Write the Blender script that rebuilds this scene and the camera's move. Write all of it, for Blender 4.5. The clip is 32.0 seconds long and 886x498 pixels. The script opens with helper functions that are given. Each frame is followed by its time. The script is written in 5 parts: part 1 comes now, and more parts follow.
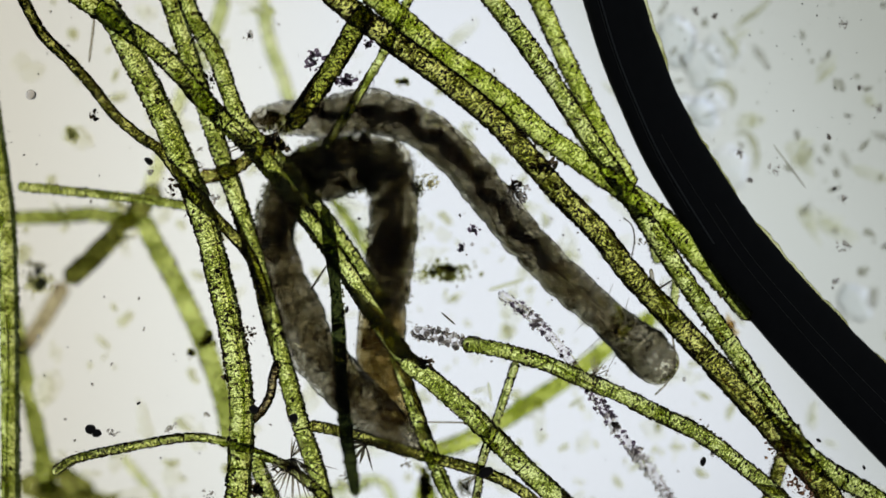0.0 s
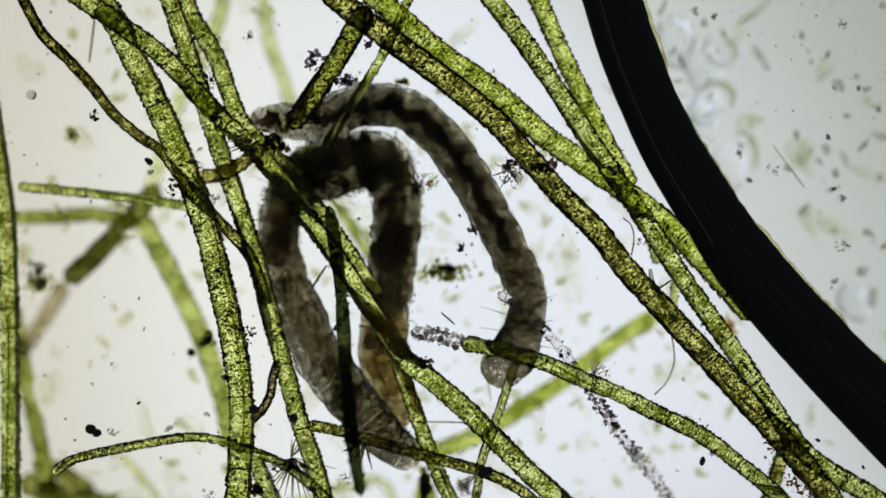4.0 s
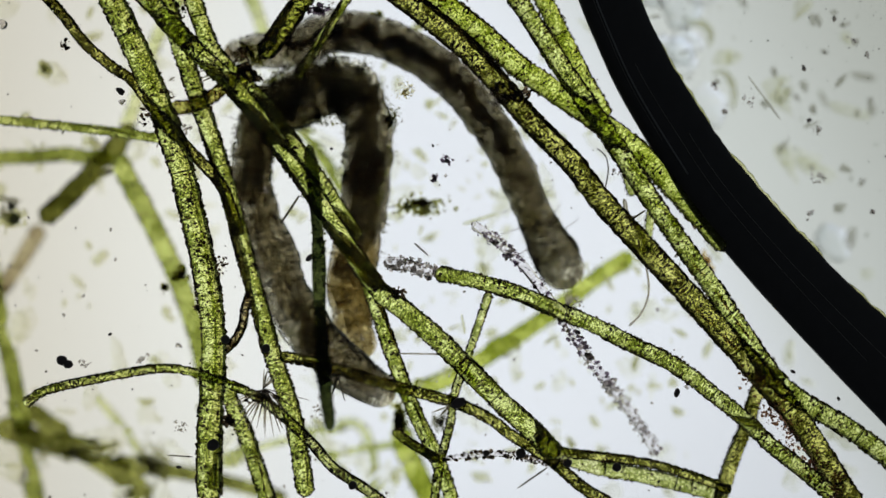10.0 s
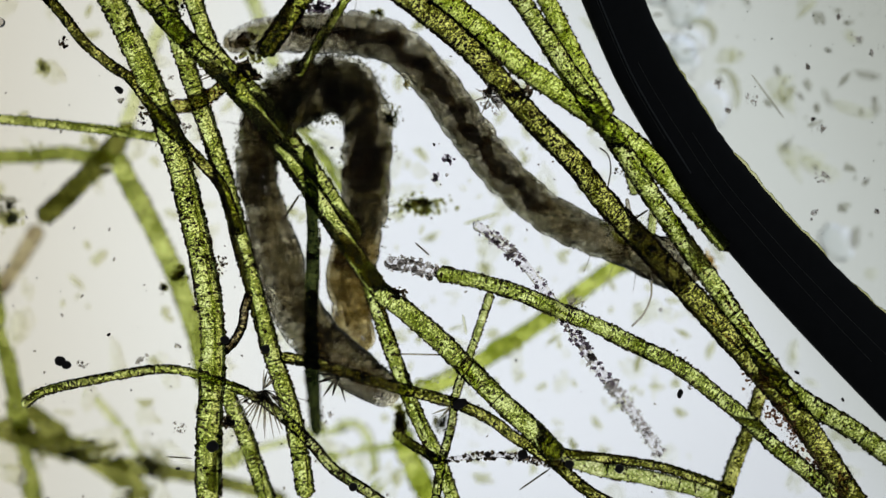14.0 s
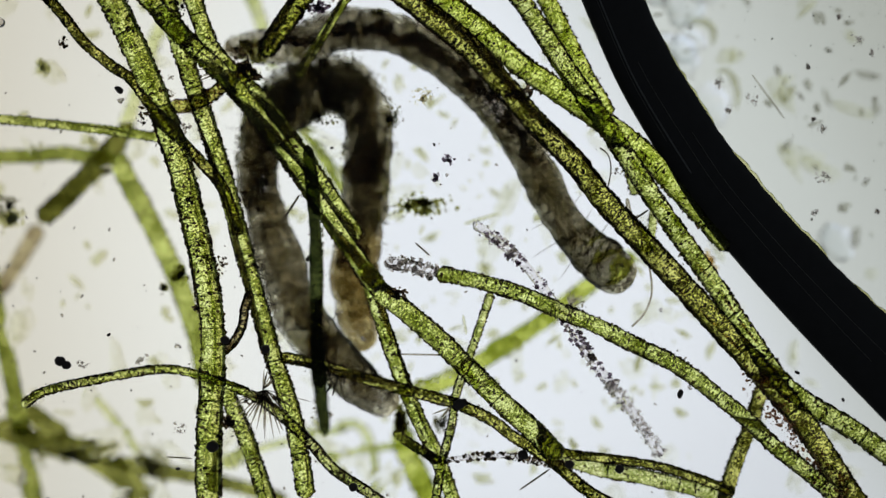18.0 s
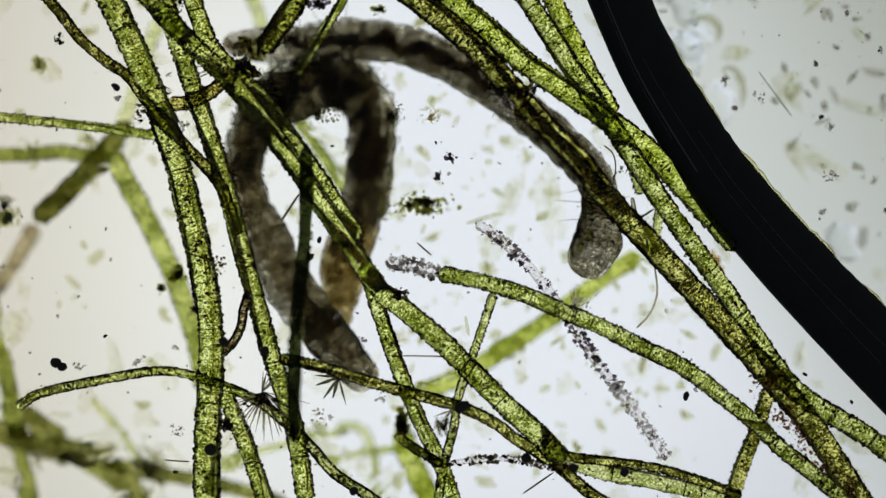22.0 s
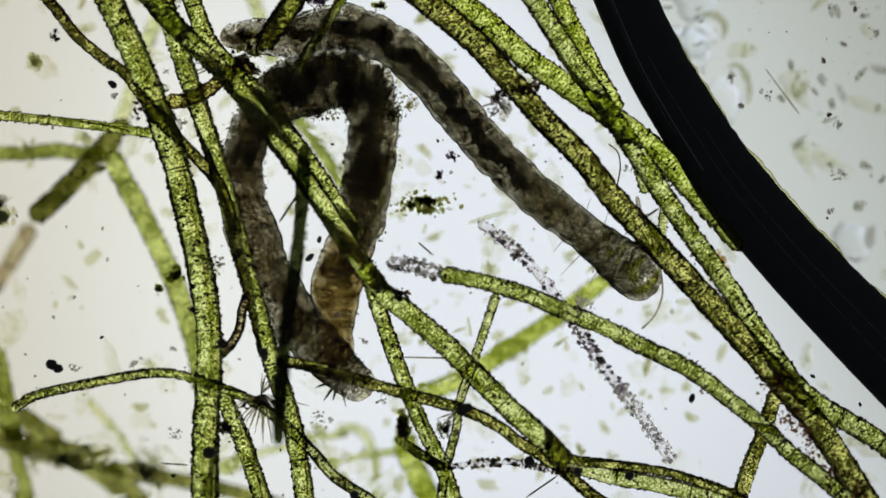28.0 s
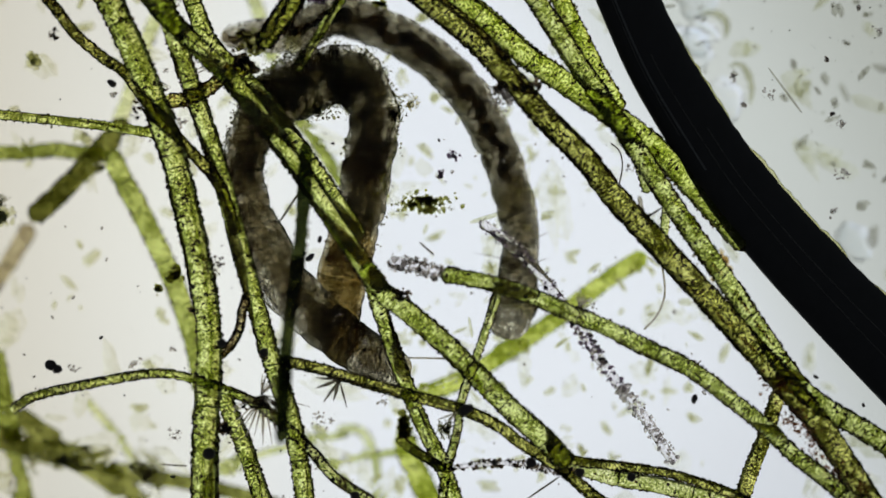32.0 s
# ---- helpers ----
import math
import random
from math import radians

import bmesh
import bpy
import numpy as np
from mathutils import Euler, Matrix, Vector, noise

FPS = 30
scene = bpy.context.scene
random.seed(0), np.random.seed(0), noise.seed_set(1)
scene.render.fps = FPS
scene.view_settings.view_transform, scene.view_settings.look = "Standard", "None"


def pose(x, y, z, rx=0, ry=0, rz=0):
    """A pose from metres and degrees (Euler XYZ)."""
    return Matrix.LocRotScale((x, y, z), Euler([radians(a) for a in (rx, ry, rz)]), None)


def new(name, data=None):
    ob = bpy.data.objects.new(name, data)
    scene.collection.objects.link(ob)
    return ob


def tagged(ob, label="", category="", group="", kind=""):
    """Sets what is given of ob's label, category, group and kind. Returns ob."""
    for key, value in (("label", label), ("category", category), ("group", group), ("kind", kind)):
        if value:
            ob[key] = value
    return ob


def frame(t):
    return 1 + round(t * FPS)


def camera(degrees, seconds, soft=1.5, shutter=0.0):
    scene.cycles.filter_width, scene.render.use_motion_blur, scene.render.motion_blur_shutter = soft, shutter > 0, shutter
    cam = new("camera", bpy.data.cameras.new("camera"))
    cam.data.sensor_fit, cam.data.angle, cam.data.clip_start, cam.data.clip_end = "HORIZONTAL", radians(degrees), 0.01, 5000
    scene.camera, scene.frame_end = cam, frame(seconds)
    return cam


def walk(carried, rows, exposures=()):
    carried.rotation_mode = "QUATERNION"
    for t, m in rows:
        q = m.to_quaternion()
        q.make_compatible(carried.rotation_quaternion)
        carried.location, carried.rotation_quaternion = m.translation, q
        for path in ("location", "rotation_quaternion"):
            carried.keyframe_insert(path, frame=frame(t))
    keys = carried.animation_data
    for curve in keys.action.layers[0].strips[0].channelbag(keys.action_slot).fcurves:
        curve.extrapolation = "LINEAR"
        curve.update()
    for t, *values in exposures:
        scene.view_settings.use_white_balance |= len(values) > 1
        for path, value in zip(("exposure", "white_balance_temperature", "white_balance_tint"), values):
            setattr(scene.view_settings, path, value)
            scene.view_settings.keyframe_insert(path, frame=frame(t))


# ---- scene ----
# A drop of pond water on a glass slide under a low-power microscope.
# The field is about 6 mm wide; the place is built as a thousand-to-one model, one metre for each millimetre.
MM = 1.0
cam = camera(2 * math.degrees(math.atan(0.2)), 32.0, soft=1.4)
cam.data.dof.use_dof = True
cam.data.dof.focus_distance = 14.70 * MM
cam.data.dof.aperture_fstop = 0.24
# light passes many clear skins on its way
scene.cycles.max_bounces = 48
scene.cycles.transmission_bounces = 48
scene.cycles.transparent_max_bounces = 48
walk(cam, [
    (0, pose(0.0000 * MM, -0.0000 * MM, 15.0000 * MM)),
    (3.5, pose(0.0021 * MM, 0.0002 * MM, 15.0171 * MM)),
    (5.5, pose(0.0023 * MM, -0.0001 * MM, 15.0215 * MM)),
    (7, pose(0.0027 * MM, -0.0004 * MM, 15.0200 * MM)),
    (7.5, pose(0.0320 * MM, -0.0757 * MM, 15.0240 * MM)),
    (8, pose(0.1104 * MM, -0.2623 * MM, 15.0447 * MM)),
    (8.5, pose(0.1576 * MM, -0.3883 * MM, 15.0325 * MM)),
    (9, pose(0.1876 * MM, -0.4707 * MM, 14.9801 * MM)),
    (9.5, pose(0.1855 * MM, -0.4705 * MM, 14.9558 * MM)),
    (11, pose(0.1815 * MM, -0.4688 * MM, 14.9024 * MM)),
    (12, pose(0.1794 * MM, -0.4706 * MM, 14.8505 * MM)),
    (13, pose(0.1772 * MM, -0.4716 * MM, 14.8033 * MM)),
    (14, pose(0.1753 * MM, -0.4713 * MM, 14.8241 * MM)),
    (14.5, pose(0.1758 * MM, -0.4713 * MM, 14.8291 * MM)),
    (16.5, pose(0.1763 * MM, -0.4708 * MM, 14.7991 * MM)),
    (18, pose(0.1744 * MM, -0.4706 * MM, 14.8175 * MM)),
    (19.5, pose(0.1741 * MM, -0.4715 * MM, 14.7792 * MM)),
    (20.5, pose(0.1704 * MM, -0.4715 * MM, 14.6933 * MM)),
    (21.5, pose(0.1653 * MM, -0.4732 * MM, 14.5968 * MM)),
    (22, pose(0.1613 * MM, -0.4719 * MM, 14.5812 * MM)),
    (24, pose(0.1589 * MM, -0.4705 * MM, 14.5832 * MM)),
    (24.5, pose(0.1610 * MM, -0.4730 * MM, 14.6390 * MM)),
    (25, pose(0.1624 * MM, -0.4730 * MM, 14.6495 * MM)),
    (25.5, pose(0.1603 * MM, -0.4722 * MM, 14.5629 * MM)),
    (27.5, pose(0.1501 * MM, -0.4726 * MM, 14.3649 * MM)),
    (28.5, pose(0.1478 * MM, -0.4728 * MM, 14.3384 * MM)),
    (30, pose(0.1458 * MM, -0.4733 * MM, 14.3184 * MM)),
    (32, pose(0.1415 * MM, -0.4735 * MM, 14.2728 * MM)),
])

# ---- light: the microscope's lamp below the slide, a dim room above ----
world = bpy.data.worlds.new("world")
scene.world = world
world.use_nodes = True
world.node_tree.nodes["Background"].inputs["Color"].default_value = (0.8, 0.9, 1.0, 1)
world.node_tree.nodes["Background"].inputs["Strength"].default_value = 0.10


def lamp_material():
    m = bpy.data.materials.new("lamp_field")
    m.use_nodes = True
    n, k = m.node_tree.nodes, m.node_tree.links
    n.clear()
    out, em = n.new("ShaderNodeOutputMaterial"), n.new("ShaderNodeEmission")
    tc, sep, ramp = n.new("ShaderNodeTexCoord"), n.new("ShaderNodeSeparateXYZ"), n.new("ShaderNodeValToRGB")
    mr = n.new("ShaderNodeMapRange")
    mr.inputs["From Min"].default_value, mr.inputs["From Max"].default_value = -6 * MM, 6 * MM
    k.new(tc.outputs["Object"], sep.inputs[0])
    k.new(sep.outputs["X"], mr.inputs["Value"])
    k.new(mr.outputs["Result"], ramp.inputs["Fac"])
    e = ramp.color_ramp.elements
    e[0].position, e[0].color = 0.0, (0.85, 0.805, 0.70, 1)
    e[1].position, e[1].color = 1.0, (0.835, 0.866, 0.93, 1)
    for p, c in ((0.24, (0.885, 0.885, 0.845)), (0.46, (0.837, 0.866, 0.93))):
        x = e.new(p)
        x.color = (*c, 1)
    # the bubble's dim grey interior is painted into the lamp's colour on that side
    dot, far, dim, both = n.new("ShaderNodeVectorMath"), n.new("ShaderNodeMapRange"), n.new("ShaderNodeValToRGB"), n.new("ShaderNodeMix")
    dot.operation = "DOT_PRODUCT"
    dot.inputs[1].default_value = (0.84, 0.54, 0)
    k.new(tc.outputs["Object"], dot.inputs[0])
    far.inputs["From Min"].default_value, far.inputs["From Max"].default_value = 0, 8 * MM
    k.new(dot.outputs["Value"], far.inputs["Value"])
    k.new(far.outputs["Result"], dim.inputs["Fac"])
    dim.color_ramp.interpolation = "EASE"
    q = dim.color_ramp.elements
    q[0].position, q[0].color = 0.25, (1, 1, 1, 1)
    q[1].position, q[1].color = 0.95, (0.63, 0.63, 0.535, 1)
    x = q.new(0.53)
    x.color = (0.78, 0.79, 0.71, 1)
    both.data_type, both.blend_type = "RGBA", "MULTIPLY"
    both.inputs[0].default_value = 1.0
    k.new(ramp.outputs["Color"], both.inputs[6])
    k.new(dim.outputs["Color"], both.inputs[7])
    # the beam falls off towards its rim
    ln, fall, mul = n.new("ShaderNodeVectorMath"), n.new("ShaderNodeMapRange"), n.new("ShaderNodeMath")
    ln.operation = "LENGTH"
    k.new(tc.outputs["Object"], ln.inputs[0])
    fall.interpolation_type = "SMOOTHSTEP"
    fall.inputs["From Min"].default_value, fall.inputs["From Max"].default_value = 2.5 * MM, 7.5 * MM
    fall.inputs["To Min"].default_value, fall.inputs["To Max"].default_value = 1.0, 0.80
    k.new(ln.outputs["Value"], fall.inputs["Value"])
    k.new(both.outputs[2], em.inputs["Color"])
    mul.operation = "MULTIPLY"
    mul.inputs[1].default_value = 1.0
    k.new(fall.outputs["Result"], mul.inputs[0])
    k.new(mul.outputs["Value"], em.inputs["Strength"])
    k.new(em.outputs[0], out.inputs["Surface"])
    return m


# ---- materials ----
def clear(name, light, dark, grain, ior=1.22, rough=0.0, spread=(0.35, 0.62), solid=0.05, bump=0.0, pits=None, ends="", blotch=0.45):
    """A see-through tissue: light passes tinted between two colours by a fine grain and is bent a little at the skin."""
    m = bpy.data.materials.new(name)
    m.use_nodes = True
    n, k = m.node_tree.nodes, m.node_tree.links
    n.clear()
    out, tc = n.new("ShaderNodeOutputMaterial"), n.new("ShaderNodeTexCoord")
    info = n.new("ShaderNodeObjectInfo")
    shift = n.new("ShaderNodeVectorMath")
    shift.operation = "MULTIPLY_ADD"
    comb = n.new("ShaderNodeCombineXYZ")
    k.new(info.outputs["Random"], comb.inputs[0])
    k.new(info.outputs["Random"], comb.inputs[2])
    shift.inputs[1].default_value = (7.0, 5.0, 9.0)
    k.new(comb.outputs[0], shift.inputs[0])
    k.new(tc.outputs["Object"], shift.inputs[2])
    a, b = n.new("ShaderNodeTexNoise"), n.new("ShaderNodeTexNoise")
    a.inputs["Scale"].default_value, a.inputs["Detail"].default_value = 1 / (grain * MM), 4.0
    b.inputs["Scale"].default_value, b.inputs["Detail"].default_value = 1 / (grain * 9 * MM), 2.0
    a.inputs["Roughness"].default_value = 0.65
    for t in (a, b):
        k.new(shift.outputs[0], t.inputs["Vector"])
    add = n.new("ShaderNodeMath")
    add.operation = "MULTIPLY_ADD"
    add.inputs[1].default_value = blotch
    sub = n.new("ShaderNodeMath")
    sub.operation = "SUBTRACT"
    sub.inputs[1].default_value = 0.5
    k.new(b.outputs["Fac"], sub.inputs[0])
    k.new(sub.outputs[0], add.inputs[0])
    k.new(a.outputs["Fac"], add.inputs[2])
    ramp = n.new("ShaderNodeValToRGB")
    e = ramp.color_ramp.elements
    e[0].position, e[0].color = spread[0], (*dark, 1)
    e[1].position, e[1].color = spread[1], (*light, 1)
    k.new(add.outputs[0], ramp.inputs["Fac"])
    col = ramp.outputs["Color"]
    if pits:
        v, th = n.new("ShaderNodeTexVoronoi"), n.new("ShaderNodeValToRGB")
        v.inputs["Scale"].default_value = 1 / (pits[0] * MM)
        k.new(shift.outputs[0], v.inputs["Vector"])
        k.new(v.outputs["Distance"], th.inputs["Fac"])
        q = th.color_ramp.elements
        q[0].position, q[0].color = pits[1], (*pits[2], 1)
        q[1].position, q[1].color = pits[1] + 0.08, (1, 1, 1, 1)
        mx = n.new("ShaderNodeMix")
        mx.data_type, mx.blend_type = "RGBA", "MULTIPLY"
        mx.inputs[0].default_value = 1.0
        k.new(col, mx.inputs[6])
        k.new(th.outputs["Color"], mx.inputs[7])
        col = mx.outputs[2]
    if ends:
        # tissue thins out towards the open ends of a ring, where the next ring laps over it
        gx, wide = n.new("ShaderNodeSeparateXYZ"), n.new("ShaderNodeFloatCurve")
        c = wide.mapping.curves[0]
        c.points[0].location = (0, 0 if ends in ("both", "start") else 1)
        c.points[1].location = (1, 0 if ends in ("both", "stop") else 1)
        mid = c.points.new(0.5, 1)
        for q in c.points:
            q.handle_type = "VECTOR"
        wide.mapping.update()
        k.new(tc.outputs["Generated"], gx.inputs[0])
        k.new(gx.outputs["X"], wide.inputs["Value"])
        gam = n.new("ShaderNodeGamma")
        k.new(col, gam.inputs["Color"])
        k.new(wide.outputs["Value"], gam.inputs["Gamma"])
        col = gam.outputs["Color"]
    ref, dif, mix = n.new("ShaderNodeBsdfRefraction"), n.new("ShaderNodeBsdfPrincipled"), n.new("ShaderNodeMixShader")
    ref.inputs["IOR"].default_value, ref.inputs["Roughness"].default_value = ior, rough
    k.new(col, ref.inputs["Color"])
    k.new(col, dif.inputs["Base Color"])
    dif.inputs["Roughness"].default_value = 0.5
    if bump:
        bp = n.new("ShaderNodeBump")
        bp.inputs["Strength"].default_value, bp.inputs["Distance"].default_value = bump, grain * 0.5 * MM
        k.new(a.outputs["Fac"], bp.inputs["Height"])
        k.new(bp.outputs[0], ref.inputs["Normal"])
        k.new(bp.outputs[0], dif.inputs["Normal"])
    mix.inputs[0].default_value = solid
    if ends:
        sc = n.new("ShaderNodeMath")
        sc.operation = "MULTIPLY"
        sc.inputs[1].default_value = solid
        k.new(wide.outputs["Value"], sc.inputs[0])
        k.new(sc.outputs[0], mix.inputs[0])
    k.new(ref.outputs[0], mix.inputs[1])
    k.new(dif.outputs[0], mix.inputs[2])
    k.new(mix.outputs[0], out.inputs["Surface"])
    return m


def solid(name, colour, rough=0.5, vary=0.35, grain=0.02):
    m = bpy.data.materials.new(name)
    m.use_nodes = True
    n, k = m.node_tree.nodes, m.node_tree.links
    p = n["Principled BSDF"]
    tc, a, ramp = n.new("ShaderNodeTexCoord"), n.new("ShaderNodeTexNoise"), n.new("ShaderNodeValToRGB")
    a.inputs["Scale"].default_value = 1 / (grain * MM)
    k.new(tc.outputs["Object"], a.inputs["Vector"])
    k.new(a.outputs["Fac"], ramp.inputs["Fac"])
    ramp.color_ramp.elements[0].color = (*[c * (1 - vary) for c in colour], 1)
    ramp.color_ramp.elements[1].color = (*[min(1, c * (1 + vary)) for c in colour], 1)
    k.new(ramp.outputs["Color"], p.inputs["Base Color"])
    p.inputs["Roughness"].default_value = rough
    return m


def slide_glass():
    m = bpy.data.materials.new("slide_glass")
    m.use_nodes = True
    n, k = m.node_tree.nodes, m.node_tree.links
    n.clear()
    out, tr, gl, mix = (n.new("ShaderNode" + s) for s in ("OutputMaterial", "BsdfTransparent", "BsdfGlossy", "MixShader"))
    tr.inputs["Color"].default_value = (0.98, 0.99, 0.985, 1)
    gl.inputs["Roughness"].default_value = 0.02
    mix.inputs[0].default_value = 0.02
    k.new(tr.outputs[0], mix.inputs[1])
    k.new(gl.outputs[0], mix.inputs[2])
    k.new(mix.outputs[0], out.inputs["Surface"])
    return m


LAMP, GLASS = lamp_material(), slide_glass()
SPECKLE = dict(ior=1.21, spread=(0.455, 0.53), pits=(0.024, 0.17, (0.30, 0.28, 0.13)), blotch=0.50)
ALGA = {
    "bright": clear("bright_green_cell", (0.96, 1.0, 0.56), (0.42, 0.48, 0.08), 0.013, **SPECKLE),
    "green": clear("green_cell", (0.965, 1.0, 0.63), (0.37, 0.415, 0.10), 0.013, **SPECKLE),
    "olive": clear("olive_cell", (0.95, 0.94, 0.52), (0.22, 0.22, 0.05), 0.013, **SPECKLE),
    "dark": clear("dark_olive_cell", (0.72, 0.74, 0.32), (0.13, 0.145, 0.02), 0.014, **SPECKLE),
    "black": clear("blackish_cell", (0.30, 0.33, 0.17), (0.05, 0.065, 0.03), 0.05, ior=1.01),
    "pale": clear("pale_green_cell", (0.98, 0.99, 0.70), (0.55, 0.60, 0.25), 0.013, **SPECKLE),
    "brown": clear("brown_cell", (0.96, 0.90, 0.68), (0.28, 0.23, 0.13), 0.012, **SPECKLE),
    "empty": clear("empty_cell", (1.0, 0.99, 0.99), (0.84, 0.82, 0.82), 0.014, ior=1.09, solid=0.01),
}
# filaments set deep to blur: weak refraction, its edge shade put into the tints
LOW_IOR = dict(ior=1.025, spread=(0.43, 0.57), blotch=0.6, solid=0.02)
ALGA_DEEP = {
    "bright": clear("deep_bright_cell", (0.90, 0.93, 0.48), (0.45, 0.50, 0.11), 0.03, **LOW_IOR),
    "green": clear("deep_green_cell", (0.86, 0.90, 0.52), (0.38, 0.42, 0.13), 0.03, **LOW_IOR),
    "olive": clear("deep_olive_cell", (0.74, 0.75, 0.42), (0.24, 0.25, 0.08), 0.03, **LOW_IOR),
    "dark": clear("deep_dark_cell", (0.64, 0.65, 0.32), (0.18, 0.185, 0.05), 0.03, **LOW_IOR),
    "pale": clear("deep_pale_cell", (0.98, 0.99, 0.78), (0.66, 0.70, 0.40), 0.03, **LOW_IOR),
    "brown": clear("deep_brown_cell", (0.90, 0.86, 0.70), (0.48, 0.42, 0.30), 0.03, **LOW_IOR),
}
SEPTUM = clear("cross_wall", (0.70, 0.74, 0.42), (0.40, 0.44, 0.18), 0.02, ior=1.03)


def tissue(name, light, dark, grain, **more):
    """Three finishes of one tissue: for a ring, and for the closed first and last rings."""
    return {e: clear(name, light, dark, grain, ends=e, blotch=0.55, **more) for e in ("both", "start", "stop")}


GRAINY = dict(ior=1.045, solid=0.02, spread=(0.455, 0.54))
INNER = dict(ior=1.001, solid=0.02, spread=(0.45, 0.54))
SKIN = tissue("worm_skin", (1.0, 0.995, 0.965), (0.49, 0.47, 0.41), 0.009, **GRAINY)
SKIN_AMBER = tissue("worm_tail_skin", (0.99, 0.97, 0.88), (0.54, 0.49, 0.37), 0.012, **GRAINY)
FLESH = tissue("worm_flesh", (0.98, 0.965, 0.89), (0.37, 0.345, 0.265), 0.017, **INNER)
SKIN_PALE = tissue("worm_tail_tip_skin", (1.0, 0.995, 0.97), (0.70, 0.68, 0.62), 0.011, **GRAINY)
FLESH_PALE = tissue("worm_tail_tip_flesh", (1.0, 0.99, 0.95), (0.74, 0.72, 0.66), 0.02, **INNER)
SKIN_HEAD = tissue("worm_head_skin", (1.0, 0.995, 0.955), (0.46, 0.44, 0.38), 0.009, ior=1.09, solid=0.02, spread=(0.455, 0.54))
FLESH_HEAD = tissue("worm_head_flesh", (1.0, 0.985, 0.92), (0.56, 0.53, 0.45), 0.014, **INNER)
FLESH_AMBER = tissue("worm_tail_flesh", (0.99, 0.96, 0.82), (0.55, 0.50, 0.33), 0.013, **INNER)
GUT = tissue("gut_contents", (0.54, 0.48, 0.36), (0.095, 0.08, 0.05), 0.018, ior=1.001, solid=0.04)
GUT_BROWN = tissue("brown_gut", (0.84, 0.80, 0.68), (0.20, 0.18, 0.125), 0.026, ior=1.001, solid=0.04)
GUT_PALE = tissue("pale_gut", (0.97, 0.95, 0.90), (0.74, 0.70, 0.60), 0.014, ior=1.002, solid=0.02)
GUT_BLACK = tissue("packed_gut", (0.42, 0.40, 0.30), (0.085, 0.08, 0.055), 0.026, ior=1.001, solid=0.08)
GRANULE = clear("body_granule", (0.56, 0.54, 0.46), (0.19, 0.175, 0.135), 0.02, ior=1.10, solid=0.03)
GRANULE_AMBER = clear("amber_granule", (0.74, 0.67, 0.48), (0.38, 0.31, 0.18), 0.02, ior=1.10, solid=0.03)
HAIR = clear("bristle", (0.50, 0.47, 0.42), (0.25, 0.23, 0.2), 0.02, ior=1.12)
GRIT = clear("brown_grit", (0.52, 0.45, 0.36), (0.11, 0.085, 0.06), 0.012, ior=1.09, solid=0.06)
GRIT_RED = clear("red_brown_grit", (0.74, 0.58, 0.46), (0.32, 0.20, 0.14), 0.012, ior=1.06, solid=0.06)
GRIT_VIOLET = clear("violet_grit", (0.74, 0.66, 0.73), (0.17, 0.13, 0.19), 0.012, ior=1.10, solid=0.06)
CYST = solid("black_cyst", (0.02, 0.015, 0.012), 0.5, 0.5, 0.02)
GRIT_CLEAR = clear("clear_grit", (0.95, 0.93, 0.91), (0.62, 0.59, 0.57), 0.008, ior=1.12, solid=0.03)
FLAKE = clear("pale_flake", (0.97, 0.97, 0.88), (0.84, 0.84, 0.70), 0.02, ior=1.02)
CRYSTAL = clear("pale_crystal", (1.0, 0.99, 0.92), (0.86, 0.83, 0.68), 0.02, ior=1.07, solid=0.01)
FILM = clear("brown_film", (0.97, 0.93, 0.82), (0.80, 0.72, 0.54), 0.03, ior=1.02, solid=0.02)
FLAKE_GREY = clear("grey_flake", (0.90, 0.90, 0.86), (0.70, 0.69, 0.66), 0.02, ior=1.02)
WISP = clear("pale_wisp", (1.0, 1.0, 0.98), (0.93, 0.93, 0.87), 0.05, ior=1.01, solid=0.01)
FLAKE_OLIVE = clear("olive_smear", (0.90, 0.90, 0.80), (0.68, 0.68, 0.56), 0.03, ior=1.02, solid=0.02)
FUZZ = clear("dark_fuzz", (0.66, 0.65, 0.46), (0.22, 0.215, 0.13), 0.02, ior=1.02, solid=0.02)
CLOT = clear("green_clot", (0.78, 0.78, 0.46), (0.32, 0.325, 0.13), 0.02, ior=1.02, solid=0.02)
NEEDLE = clear("glassy_needle", (0.80, 0.78, 0.72), (0.55, 0.50, 0.42), 0.02, ior=1.15)
NEEDLE_DARK = clear("dark_needle", (0.45, 0.43, 0.36), (0.2, 0.18, 0.14), 0.02, ior=1.15)
DROPLET = clear("droplet", (1.0, 1.0, 1.0), (0.96, 0.98, 1.0), 0.05, ior=1.10, solid=0.01)
# black stands in for light bent away at the bubble's edge
BLACK = solid("painted_refraction_dark", (0.010, 0.010, 0.011), 0.8, 0.5, 0.1)
GLOSS_LINE = solid("painted_gloss_line", (0.09, 0.095, 0.095), 0.5)
STREAK = solid("faint_streak", (0.10, 0.10, 0.09), 0.5)
EDGE_GLOW = clear("painted_amber_glow", (1.0, 0.99, 0.80), (0.78, 0.76, 0.46), 0.06, ior=1.03, solid=0.02)


# ---- helpers of this scene ----
def part(name, bm, material, parent=None, label="", kind=""):
    """Links a bmesh as one mesh object, under a thing or a part if one is given."""
    me = bpy.data.meshes.new(name)
    bm.to_mesh(me)
    bm.free()
    me.materials.append(material)
    for p in me.polygons:
        p.use_smooth = True
    ob = new(name, me)
    ob.parent = parent
    if label or kind:
        tagged(ob, label=label, kind=kind)
    return ob


